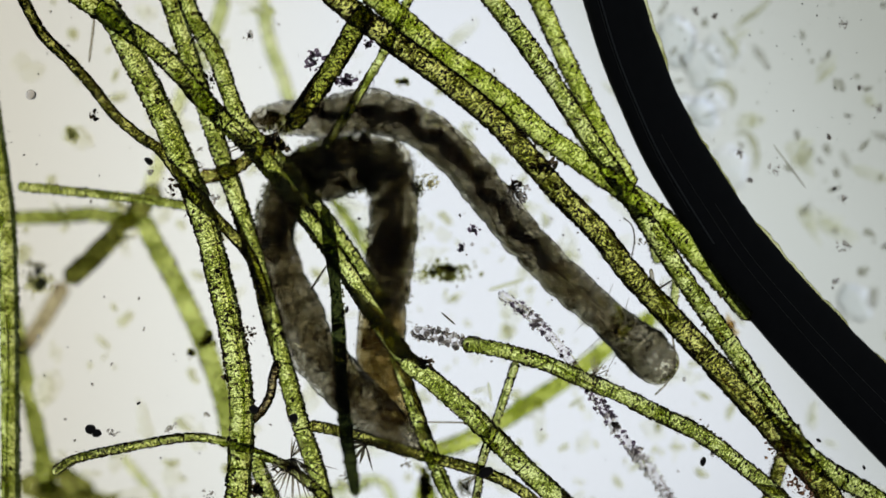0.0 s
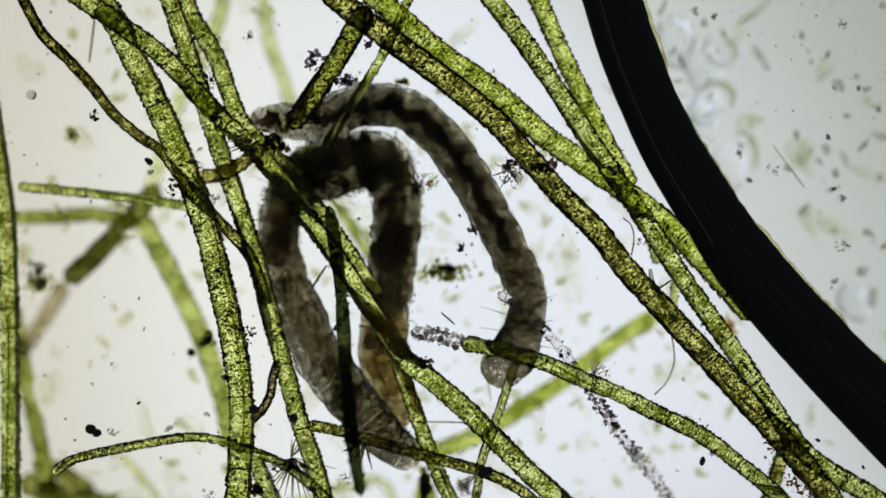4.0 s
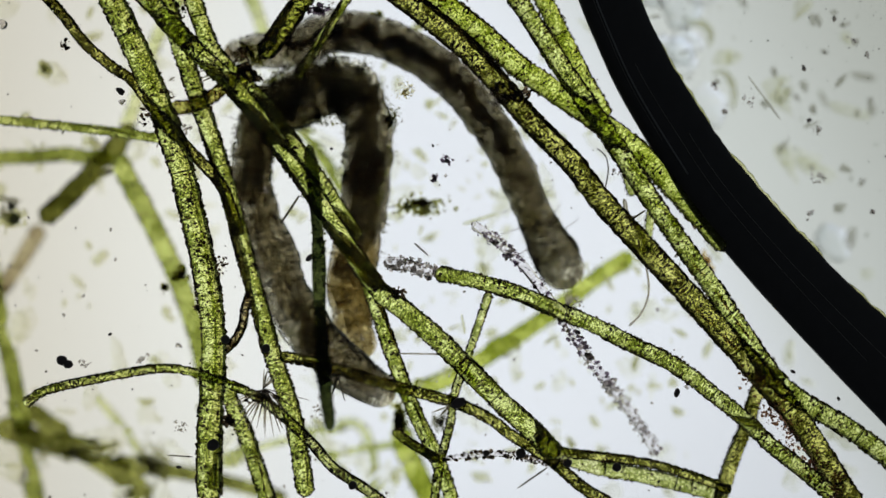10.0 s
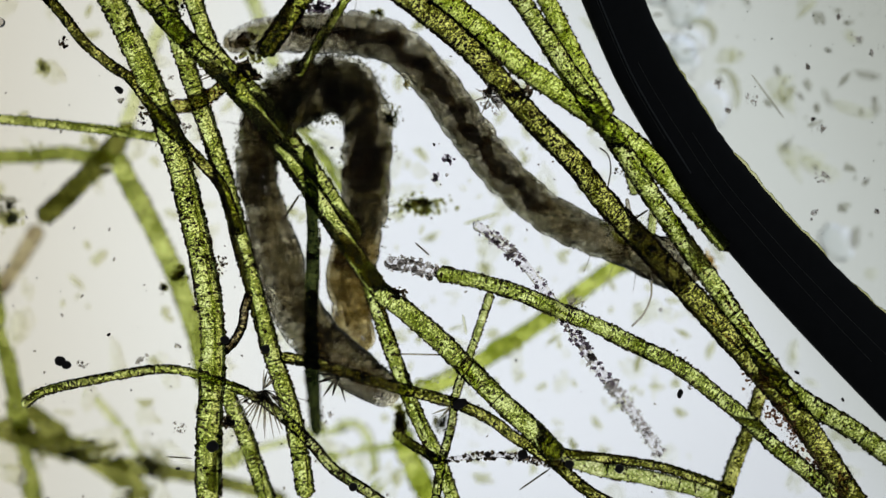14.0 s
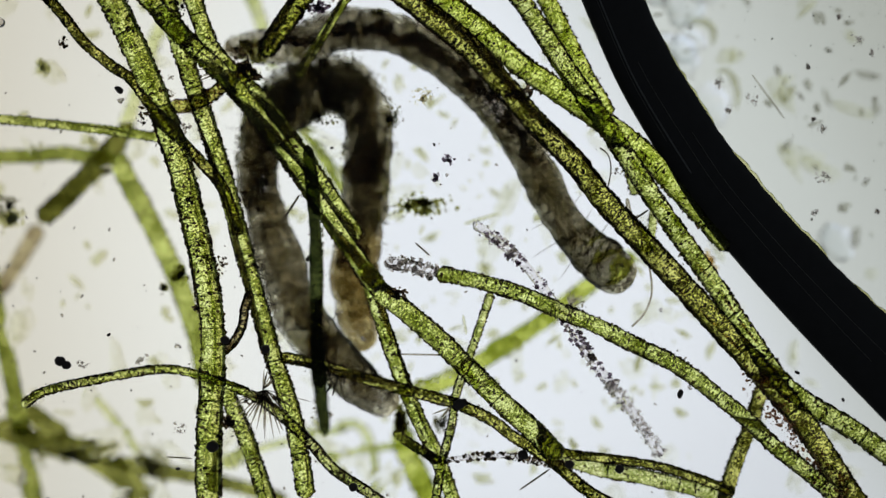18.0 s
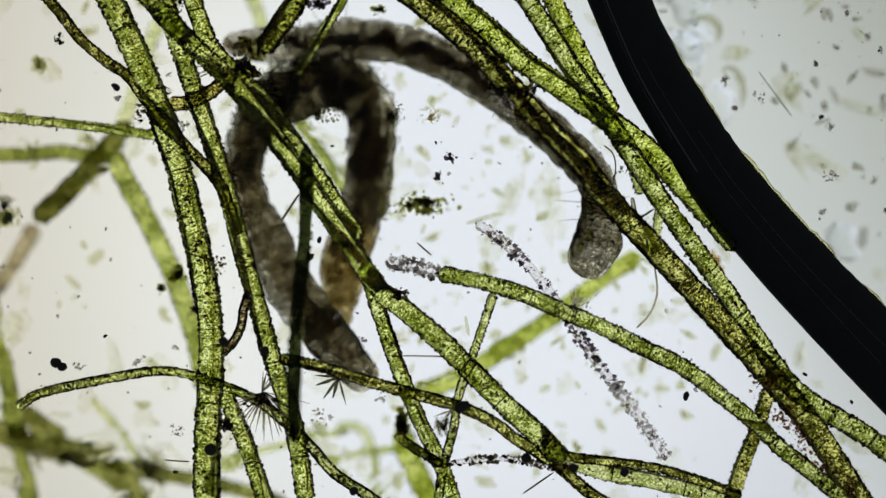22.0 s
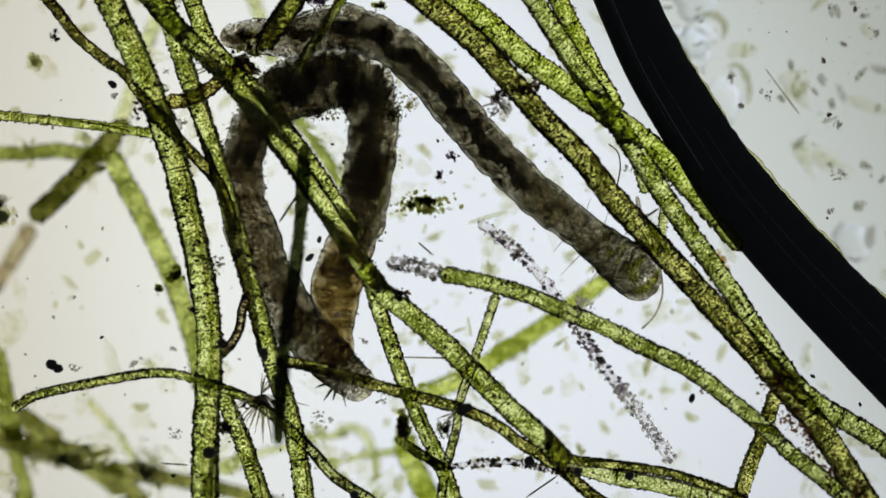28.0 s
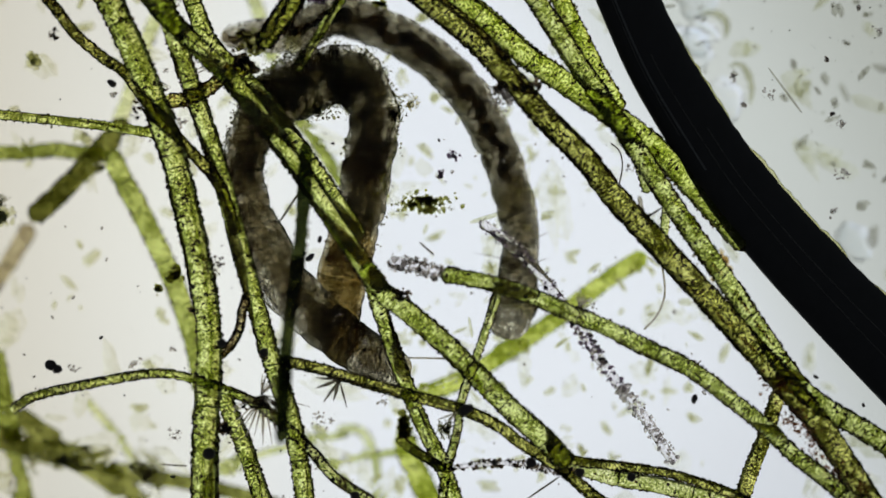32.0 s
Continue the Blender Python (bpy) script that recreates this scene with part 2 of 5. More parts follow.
def thing(name, place, label, category, group=""):
    ob = new(name)
    ob.empty_display_size = 0.05 * MM
    ob.location = Vector(place) * MM
    return tagged(ob, label, category, group)


def curve_points(pts, step):
    """A smooth line through the points, cut into even steps; rows of x, y, z."""
    p = np.array([(*q, 0.0)[:3] for q in pts], float)
    ext = np.vstack([2 * p[0] - p[1], p, 2 * p[-1] - p[-2]])
    fine = []
    for i in range(1, len(ext) - 2):
        a, b, c, d = ext[i - 1:i + 3]
        for u in np.linspace(0, 1, 16, endpoint=False):
            fine.append(0.5 * (2 * b + (c - a) * u + (2 * a - 5 * b + 4 * c - d) * u * u + (3 * b - a - 3 * c + d) * u ** 3))
    fine = np.array(fine + [p[-1]])
    length = np.concatenate([[0], np.cumsum(np.linalg.norm(np.diff(fine, axis=0), axis=1))])
    n = step if isinstance(step, int) else max(3, int(length[-1] / step) + 1)
    s = np.linspace(0, length[-1], n)
    return np.stack([np.interp(s, length, fine[:, i]) for i in range(3)], 1), length[-1]


def frames_along(line):
    t = np.gradient(line, axis=0)
    t /= np.linalg.norm(t, axis=1)[:, None]
    side = np.cross(t, (0, 0, 1.0))
    side /= np.linalg.norm(side, axis=1)[:, None]
    return t, side, np.cross(side, t)


def tube(bm, line, radii, ring=14, caps=True, wave=0.0, rng=None):
    """A tube along a line in mm with a radius for each point."""
    t, side, up = frames_along(line)
    rows = []
    for i, c in enumerate(line):
        rows.append([bm.verts.new((c + radii[i] * (1 + (wave * rng.uniform(-1, 1) if wave else 0))
                                   * (math.cos(a) * side[i] + math.sin(a) * up[i])) * MM)
                     for a in np.linspace(0, 2 * math.pi, ring, endpoint=False)])
    for r, q in zip(rows, rows[1:]):
        for j in range(ring):
            bm.faces.new((r[j], q[j], q[(j + 1) % ring], r[(j + 1) % ring]))
    if caps:
        bm.faces.new(rows[0])
        bm.faces.new(rows[-1][::-1])


def lump(bm, at, size, rng, squash=(1, 1, 1), rough=0.3, sub=1):
    """A small uneven grain."""
    made = bmesh.ops.create_icosphere(bm, subdivisions=sub, radius=1.0)["verts"]
    turn = Euler([rng.uniform(0, 6.3) for _ in range(3)]).to_matrix()
    for v in made:
        v.co = (turn @ (Vector([v.co[i] * squash[i] for i in range(3)]) * size * rng.uniform(1 - rough, 1 + rough)) + Vector(at)) * MM


ICO = [Vector(v) for v in ((0, 0, 1), (0.9, 0, 0.3), (-0.4, 0.8, 0.35), (-0.5, -0.75, 0.4), (0.4, 0.7, -0.5), (0.45, -0.7, -0.45), (-0.85, 0, -0.4), (0, 0.1, -1))]
ICO_FACES = ((0, 1, 2), (0, 2, 3), (0, 3, 1), (1, 4, 2), (1, 3, 5), (1, 5, 4), (2, 4, 6), (2, 6, 3), (3, 6, 5), (4, 5, 7), (4, 7, 6), (5, 6, 7))


def grains(name, spots, material, parent, label=""):
    """Many small grains as one mesh; spots: rows of place and size in mm."""
    rng = random.Random(len(spots))
    verts, faces = [], []
    for at, size in spots:
        turn = Euler([rng.uniform(0, 6.3) for _ in range(3)]).to_matrix()
        base = len(verts)
        verts += [tuple((turn @ (v * size * rng.uniform(0.6, 1.3)) + Vector(at)) * MM) for v in ICO]
        faces += [tuple(base + i for i in f) for f in ICO_FACES]
    me = bpy.data.meshes.new(name)
    me.from_pydata(verts, [], faces)
    me.materials.append(material)
    ob = new(name, me)
    ob.parent = parent
    return tagged(ob, label=label, kind="stuff")


# ---- the large structure ----
def disc(bm, radius, z, n=64):
    bm.faces.new([bm.verts.new((radius * math.cos(a) * MM, radius * math.sin(a) * MM, z * MM)) for a in np.linspace(0, 2 * math.pi, n, endpoint=False)])


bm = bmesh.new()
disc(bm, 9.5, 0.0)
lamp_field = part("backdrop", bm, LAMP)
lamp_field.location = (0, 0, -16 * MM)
tagged(lamp_field, "round field of the microscope lamp, painted dimmer towards the bubble", "backdrop", kind="structure")

bm = bmesh.new()
bmesh.ops.create_cube(bm, size=1.0)
for v in bm.verts:
    v.co = Vector((v.co.x * 10 * MM, v.co.y * 7 * MM, v.co.z * 1.0 * MM - 5.0 * MM))
bmesh.ops.bevel(bm, geom=bm.edges[:], offset=0.08 * MM, segments=2, affect="EDGES")
slide = part("ground", bm, GLASS)
for p in slide.data.polygons:
    p.use_smooth = False
tagged(slide, "clear glass microscope slide lit from below", "glass slide", kind="structure")


# ---- filaments of algae ----
def filament(pts, z, width, look_of="green", grit=1.0, cells=0.5, tip="", label="", grit_of=None, group="algal filaments", rise=0.0):
    """A many-celled algal thread: a clear wall, a cross wall at each joint, and grit stuck to it. width and z in mm."""
    rng = random.Random(int(abs(pts[0][0] * 977 + pts[0][1] * 577 + z * 131)))
    line, length = curve_points([(x, y, z + rise * i / max(1, len(pts) - 1)) for i, (x, y) in enumerate(pts)], width * 0.3)
    base = line[len(line) // 2].copy()
    names = {"bright": "bright yellow-green", "green": "yellow-green", "olive": "olive-brown", "dark": "dark olive-green",
             "pale": "pale green", "brown": "brownish", "empty": "colourless empty"}
    ob = thing("algal_filament", base, label or names[look_of] + " algal filament with fine dark grit on its wall", "alga", group)
    line = line - base
    n = len(line)
    drift = np.cumsum([rng.uniform(-1, 1) for _ in range(n)])
    k = max(3, int(n * 0.12))
    drift = np.convolve(drift, np.ones(k) / k, "same")
    radii = width / 2 * (1 + 0.06 * np.tanh(drift / 3) + np.array([rng.uniform(-0.012, 0.012) for _ in range(n)]))
    stops = np.linspace(0, length, n)
    for edge in (stops, length - stops):
        radii *= np.sqrt(np.clip(1 - np.clip(1 - edge / (0.35 * width), 0, 0.97) ** 2, 0.05, 1))
    # cross walls pinch the thread a little
    seps, s = [], rng.uniform(0.2, 0.9) * cells
    while s < length:
        seps.append(s)
        s += cells * rng.uniform(0.7, 1.35)
    for s in seps:
        radii *= 1 - 0.06 * np.exp(-((stops - s) / (width * 0.25)) ** 2)
    bm = bmesh.new()
    tube(bm, line, radii, ring=34)
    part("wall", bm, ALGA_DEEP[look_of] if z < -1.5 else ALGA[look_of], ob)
    t, side, up = frames_along(line)
    at = lambda arr, s: np.array([np.interp(s, stops, arr[:, i]) for i in range(3)])
    if look_of != "empty" and seps:
        bm = bmesh.new()
        tube(bm, np.array([(-0.0025, 0, 0), (0.0, 0, 0), (0.0025, 0, 0)]), [0.42 * width, 0.45 * width, 0.42 * width], ring=12)
        first = part("cross_wall", bm, SEPTUM, ob)
        for i, s in enumerate(seps):
            o = first if i == 0 else first.copy()
            if i:
                scene.collection.objects.link(o)
            d = at(t, s)
            o.matrix_basis = Matrix.Translation(Vector(at(line, s)) * MM) @ Vector(d).to_track_quat("X", "Z").to_matrix().to_4x4()
    spots = []
    for _ in range(int(length * 1250 * grit)):
        s = length * rng.random()
        clump = 0.5 + 0.5 * noise.noise(Vector((s * 2.3, base[0] * 5, base[1] * 5))) + 0.4 * noise.noise(Vector((s * 9, base[0] * 5, 7)))
        if rng.random() > 0.2 + 0.9 * clump:
            continue
        a = rng.uniform(0, 2 * math.pi) if rng.random() < 0.36 else rng.choice((0, math.pi)) + rng.gauss(0, 0.38)
        r = float(np.interp(s, stops, radii))
        if look_of == "empty":
            r *= rng.uniform(0.3, 1.45)
        spots.append((at(line, s) + (r + 0.002) * (math.cos(a) * at(side, s) + math.sin(a) * at(up, s)), rng.choice((0.003, 0.004, 0.005, 0.006, 0.008, 0.013)) * (0.6 + width * 3) * (1.8 if look_of == "empty" else 1.0)))
    if spots:
        grains("grit", spots, grit_of or GRIT, ob)
    return ob


filament([(-2.302, 1.681), (-2.222, 1.551), (-2.089, 1.296), (-1.894, 0.907), (-1.73, 0.522), (-1.593, 0.137), (-1.502, -0.232), (-1.418, -0.606), (-1.361, -0.979), (-1.361, -1.292), (-1.376, -1.544), (-1.387, -1.864), (-1.383, -2.169)], 0.06, 0.16, "green")
filament([(-1.784, 1.78), (-1.715, 1.587), (-1.549, 1.313), (-1.406, 0.919), (-1.282, 0.757), (-1.205, 0.691), (-1.031, 0.498), (-0.815, 0.209), (-0.626, -0.062), (-0.394, -0.409)], -0.14, 0.116, "green")
filament([(-2.524, 1.752), (-2.163, 1.505), (-1.878, 1.292), (-1.688, 1.087), (-1.517, 0.905), (-1.251, 0.65), (-1.079, 0.441), (-0.867, 0.156), (-0.68, -0.11), (-0.452, -0.452), (-0.236, -0.756), (-0.08, -0.878), (0.152, -1.079), (0.334, -1.258), (0.566, -1.49), (0.764, -1.669), (0.954, -1.859)], 0.1, 0.129, "green")
filament([(-1.881, 1.77), (-1.724, 1.305), (-1.597, 0.914), (-1.467, 0.526), (-1.336, 0.138), (-1.229, -0.234), (-1.129, -0.61), (-1.025, -0.987), (-0.975, -1.167), (-0.845, -1.555), (-0.799, -1.762), (-0.741, -2.146)], -0.05, 0.123, "green")
filament([(-2.862, 1.726), (-2.713, 1.458), (-2.541, 1.286), (-2.369, 1.094), (-2.235, 0.922), (-2.062, 0.769), (-1.909, 0.662), (-1.783, 0.494), (-1.615, 0.291), (-1.412, 0.08), (-1.309, -0.042), (-1.24, -0.207), (-1.186, -0.379)], 0, 0.064, "olive", grit=2.6)
filament([(-3.23, 1.291), (-3.174, 0.893), (-3.118, 0.535), (-3.074, 0.097), (-3.058, -0.301), (-3.05, -0.819), (-3.046, -1.336), (-3.046, -1.933)], -0.6, 0.141, "green", grit=0.3)
filament([(-3.393, -0.446), (-3.323, -0.841), (-3.248, -1.193), (-3.182, -1.499), (-3.137, -1.720), (-3.104, -1.940)], -2.44, 0.132, "green", grit=0.3)
filament([(-1.746, 2.033), (-1.827, 1.751), (-1.978, 1.451), (-2.114, 1.183), (-2.180, 0.992), (-2.260, 0.723), (-2.363, 0.455)], -2.74, 0.117, "pale", grit=0.2)
filament([(-2.213, 0.488), (-2.330, 0.348), (-2.491, 0.175), (-2.708, -0.054), (-2.934, -0.254)], -2.23, 0.160, "dark", grit=0.5)
filament([(-3.116, -0.277), (-3.236, -0.489), (-3.374, -0.704), (-3.530, -0.874)], -3.25, 0.138, "brown", grit=0.2)
filament([(-2.995, 0.442), (-2.901, 0.434), (-2.509, 0.395), (-2.116, 0.351), (-1.755, 0.296)], -0.6, 0.063, "green", grit=0.3)
filament([(-3.393, 0.243), (-3.262, 0.248), (-2.998, 0.257), (-2.777, 0.275), (-2.603, 0.253), (-2.400, 0.257)], -2.44, 0.106, "green", grit=0.5)
filament([(-2.311, 0.260), (-2.237, 0.080), (-2.087, -0.195), (-1.942, -0.487), (-1.830, -0.743), (-1.723, -1.044), (-1.659, -1.288), (-1.625, -1.545)], -2.03, 0.145, "green", grit=0.3)
filament([(-1.483, 2.190), (-1.403, 1.695), (-1.293, 1.378), (-1.167, 0.972)], -2.86, 0.107, "pale", grit=0.3)
filament([(-0.49, 1.617), (-0.566, 1.522), (-0.717, 1.264), (-0.926, 0.953), (-1.032, 0.816)], 0.12, 0.137, "dark", grit=1.6)
filament([(-0.218, 1.726), (-0.39, 1.351), (-0.559, 1.068), (-0.804, 0.681)], 0, 0.057, "green")
filament([(-0.798, 1.759), (-0.511, 1.53), (0, 1.16), (0.385, 0.836), (0.771, 0.397), (1.053, 0.111), (1.236, -0.13), (1.542, -0.462), (1.851, -0.798), (2.057, -1.027), (2.313, -1.313), (2.572, -1.618), (2.797, -1.962), (2.961, -2.21)], 0.04, 0.145, "olive", grit=2.5)
filament([(-0.535, 1.773), (-0.246, 1.535), (0, 1.319), (0.208, 1.177), (0.469, 0.973), (0.677, 0.781), (0.831, 0.673), (1.023, 0.539), (1.196, 0.419), (1.37, 0.304), (1.523, 0.177), (1.658, 0.035), (1.793, -0.112), (1.985, -0.323), (2.12, -0.47)], -0.08, 0.146, "bright")
filament([(0.29, 1.762), (0.336, 1.685), (0.516, 1.452), (0.768, 1.089), (0.997, 0.73), (1.112, 0.569), (1.246, 0.378), (1.399, 0.149), (1.513, -0.027), (1.639, -0.218), (1.781, -0.42), (2.014, -0.749), (2.22, -1.059), (2.4, -1.318), (2.606, -1.498), (2.916, -1.678), (3.271, -1.945)], 0.02, 0.126, "green", grit=1.2)
filament([(0.617, 1.79), (0.676, 1.673), (0.831, 1.324), (1.002, 0.975), (1.118, 0.742), (1.227, 0.547), (1.297, 0.415)], -0.22, 0.124, "bright")
filament([(1.419, 0.138), (1.466, 0.013), (1.497, -0.105)], -0.397, 0.067, "pale", grit=0.2)
filament([(1.624, -0.144), (1.608, -0.341), (1.576, -0.537)], -0.397, 0.059, "pale", grit=0.2)
filament([(0.129, -0.63), (0.251, -0.653), (0.437, -0.691), (0.717, -0.778), (0.922, -0.869), (1.203, -0.983), (1.435, -1.101), (1.742, -1.253), (2.05, -1.488), (2.202, -1.609), (2.376, -1.78), (2.577, -1.936), (2.794, -2.122)], 0.12, 0.102, "green", grit=1.3)
filament([(-0.213, -0.559), (-0.11, -0.566), (0.004, -0.593), (0.137, -0.635)], 0.1, 0.076, "empty", grit=0.7, grit_of=GRIT_CLEAR)
filament([(-0.086, -1.590), (0.207, -1.478), (0.446, -1.347), (0.686, -1.191), (0.945, -1.022), (1.163, -0.857), (1.380, -0.692), (1.658, -0.514)], -2.23, 0.140, "bright", grit=0.2)
filament([(0.378, -0.298), (0.536, -0.411), (0.706, -0.562), (0.857, -0.75), (0.951, -0.882), (1.065, -1.052), (1.178, -1.222), (1.31, -1.392)], 0, 0.062, "empty", grit=0.36, grit_of=GRIT_VIOLET)
filament([(1.314, -1.384), (1.429, -1.526), (1.545, -1.688), (1.679, -1.899)], -0.45, 0.066, "empty", grit=0.45, grit_of=GRIT_CLEAR)
filament([(-0.915, -1.19), (-0.673, -1.24), (-0.417, -1.316), (-0.103, -1.408), (0.05, -1.446), (0.31, -1.523), (0.517, -1.626), (0.635, -1.718), (0.903, -1.89), (1.133, -2.082), (1.362, -2.216)], 0, 0.069, "olive", grit=1.6)
filament([(-0.363, -0.575), (-0.262, -0.887), (-0.143, -1.234), (0.008, -1.616), (0.123, -1.844), (0.255, -2.195)], -0.12, 0.093, "green")
filament([(0.498, -0.762), (0.387, -1.088), (0.261, -1.448), (0.234, -1.64), (0.157, -1.946), (0.123, -2.18)], -0.02, 0.054, "pale", grit=1.5)
filament([(0.731, -1.716), (0.96, -1.838), (1.226, -1.876), (1.569, -1.922), (1.873, -2.009), (2.14, -2.112)], -0.1, 0.057, "olive", grit=1.5)
filament([(0.951, -1.876), (1.24, -1.972), (1.51, -2.018), (1.819, -2.088), (2.128, -2.165)], -0.3, 0.104, "pale", grit=0.6)
filament([(0.179, -1.886), (0.425, -1.859), (0.652, -1.859), (0.916, -1.912), (1.03, -1.874)], 0, 0.036, "empty", grit=0.4, grit_of=GRIT)
filament([(-0.15, -1.69), (-0.086, -1.743), (0.016, -1.811), (0.159, -1.894)], 0.0, 0.055, "dark", grit=2)
filament([(2.469, -1.22), (2.364, -1.465), (2.298, -1.68), (2.188, -1.953), (2.091, -2.265)], -0.46, 0.101, "olive", grit=0.6)
filament([(-3.488, -1.898), (-3.332, -1.972), (-3.103, -2.045), (-2.827, -2.1), (-2.634, -2.192), (-2.437, -2.33), (-2.221, -2.541)], -3.25, 0.205, "olive", grit=0)
filament([(-2.50, -2.168), (-2.196, -2.245), (-1.879, -2.29), (-1.471, -2.38), (-1.084, -2.498)], -3, 0.113, "olive", grit=0.3)
filament([(-0.818, -2.106), (-0.626, -2.072), (-0.406, -2.036), (-0.230, -2.006), (-0.107, -2.006)], -2.44, 0.058, "pale", grit=0.3)
filament([(-0.689, -1.897), (-0.529, -1.888), (-0.437, -1.988), (-0.378, -2.216), (-0.390, -2.537)], -3.1, 0.073, "pale", grit=0.3)
filament([(-1.309, -1.39), (-1.263, -1.525), (-1.178, -1.717), (-1.098, -1.952), (-1.001, -2.236)], -0.25, 0.115, "green")
filament([(-0.152, -1.844), (-0.124, -1.977), (-0.054, -2.151), (0.034, -2.326), (0.196, -2.611)], -2.33, 0.174, "bright", grit=0.3)
filament([(-2.644, -1.519), (-2.483, -1.42), (-2.097, -1.335), (-1.707, -1.274), (-1.45, -1.316), (-1.217, -1.397), (-1.12, -1.44)], 0, 0.057, "green", grit=2)
filament([(-1.13, -1.437), (-1.033, -1.485), (-0.853, -1.634), (-0.704, -1.776), (-0.551, -1.948), (-0.321, -2.101), (-0.168, -2.216)], 0, 0.058, "pale", grit=4.5, label="thin brown filament crusted with dark grit")
filament([(-1.116, -0.76), (-1.15, -0.875), (-1.169, -0.99), (-1.219, -1.085), (-1.295, -1.162)], 0.02, 0.05, "brown", grit=3.5)
filament([(-1.035, 0.614), (-0.959, 0.511), (-0.834, 0.359), (-0.700, 0.145), (-0.546, -0.098)], -2.6, 0.106, "green", grit=0.2)
filament([(-3.193, -1.737), (-2.989, -1.882), (-2.831, -1.982)], -2.95, 0.15, "olive", grit=0)
filament([(-3.237, -2.044), (-3.173, -2.248), (-3.128, -2.43), (-3.101, -2.702)], -3, 0.154, "green", grit=0.3)
filament([(-2.648, -1.641), (-2.444, -1.877), (-2.271, -2.112)], -3, 0.064, "pale", grit=0.2)
filament([(-1.668, -2.193), (-1.406, -2.102), (-1.138, -2.022), (-0.823, -1.950), (-0.588, -1.897)], -2.84, 0.055, "pale", grit=0.2)

# ---- the air bubble's rim, its refraction darkness painted black ----
def bubble_rim(pts, width, z):
    line, length = curve_points([(x, y, z) for x, y in pts], 0.045)
    base = line[len(line) // 2].copy()
    ob = thing("air_bubble_rim", base, "thick curved rim of a large air bubble under glass, refraction dark painted black", "bubble")
    line = line - base
    n = len(line)
    rng = random.Random(5)
    t, side, up = frames_along(line)
    u = np.linspace(0, 1, n)
    taper = np.interp(u, [0, 0.35, 0.7, 1], [0.92, 0.95, 1.10, 1.28])
    # the side towards the bubble is uneven, the side towards the water smooth
    coarse = np.convolve([rng.uniform(-1, 1) for _ in range(n)], np.ones(7) / 7, "same")
    fine_edge = np.convolve([rng.uniform(-1, 1) for _ in range(n)], np.ones(2) / 2, "same")
    far = 1 + 0.07 * coarse + 0.022 * fine_edge
    if side[0][0] < 0:
        side = -side
    half = width / 2 * taper
    near = half * np.interp(u, [0, 0.6, 0.8, 1], [1, 1, 0.95, 0.95])
    far = far * np.interp(u, [0, 0.5, 0.7, 1], [1.03, 1.02, 1.10, 1.16])

    def sweep(name, near_side, far_side, high, material, label=""):
        bm = bmesh.new()
        rows = []
        for i, c in enumerate(line):
            mid, w = (near_side[i] + far_side[i]) / 2, (far_side[i] - near_side[i]) / 2
            rows.append([bm.verts.new((c + (mid + w * math.cos(a)) * side[i] + high * math.sin(a) * up[i]) * MM)
                         for a in np.linspace(0, 2 * math.pi, 24, endpoint=False)])
        for r, q in zip(rows, rows[1:]):
            for j in range(24):
                bm.faces.new((r[j], q[j], q[(j + 1) % 24], r[(j + 1) % 24]))
        bm.faces.new(rows[0])
        bm.faces.new(rows[-1][::-1])
        part(name, bm, material, ob, label)

    sweep("meniscus", -near, half * far, 0.16, BLACK)
    # amber glow at the bubble's edge, put in as a tinted strip
    sweep("fringe", half * far - 0.05, half * far + 0.008 + 0.045 * np.maximum(coarse, -0.2), 0.05, EDGE_GLOW, "thin amber glow painted inside the rim")
    # gloss on the rim, painted as thin pale tubes lying on it
    for name, place, thick, a, b, material in (("gloss_line", -0.45, 0.006, 0.12, 0.55, GLOSS_LINE), ("streak", -0.62, 0.002, 0.1, 0.5, STREAK),
                                               ("streak", -0.18, 0.002, 0.4, 0.85, STREAK), ("streak", 0.25, 0.002, 0.5, 0.95, STREAK)):
        lo, hi = int(a * n), int(b * n)
        own = place + 0.06 * np.sin(np.linspace(0, 5, n) + place * 9)
        gloss_line = np.array([c + side[i] * own[i] * half[i] + up[i] * (0.162 * math.sqrt(1 - own[i] ** 2)) for i, c in enumerate(line)])[lo:hi]
        bm = bmesh.new()
        tube(bm, gloss_line, [thick] * len(gloss_line), ring=6)
        part(name, bm, material, ob, "thin gloss line painted along the black rim")
    return ob


bubble_rim([(0.865, 2.95), (0.98, 2.376), (1.071, 1.994), (1.159, 1.687), (1.267, 1.343), (1.408, 0.999), (1.565, 0.673), (1.81, 0.272), (2.043, -0.073), (2.395, -0.494), (2.675, -0.8), (2.969, -1.106), (3.314, -1.45), (3.696, -1.833)], 0.42, -0.1)


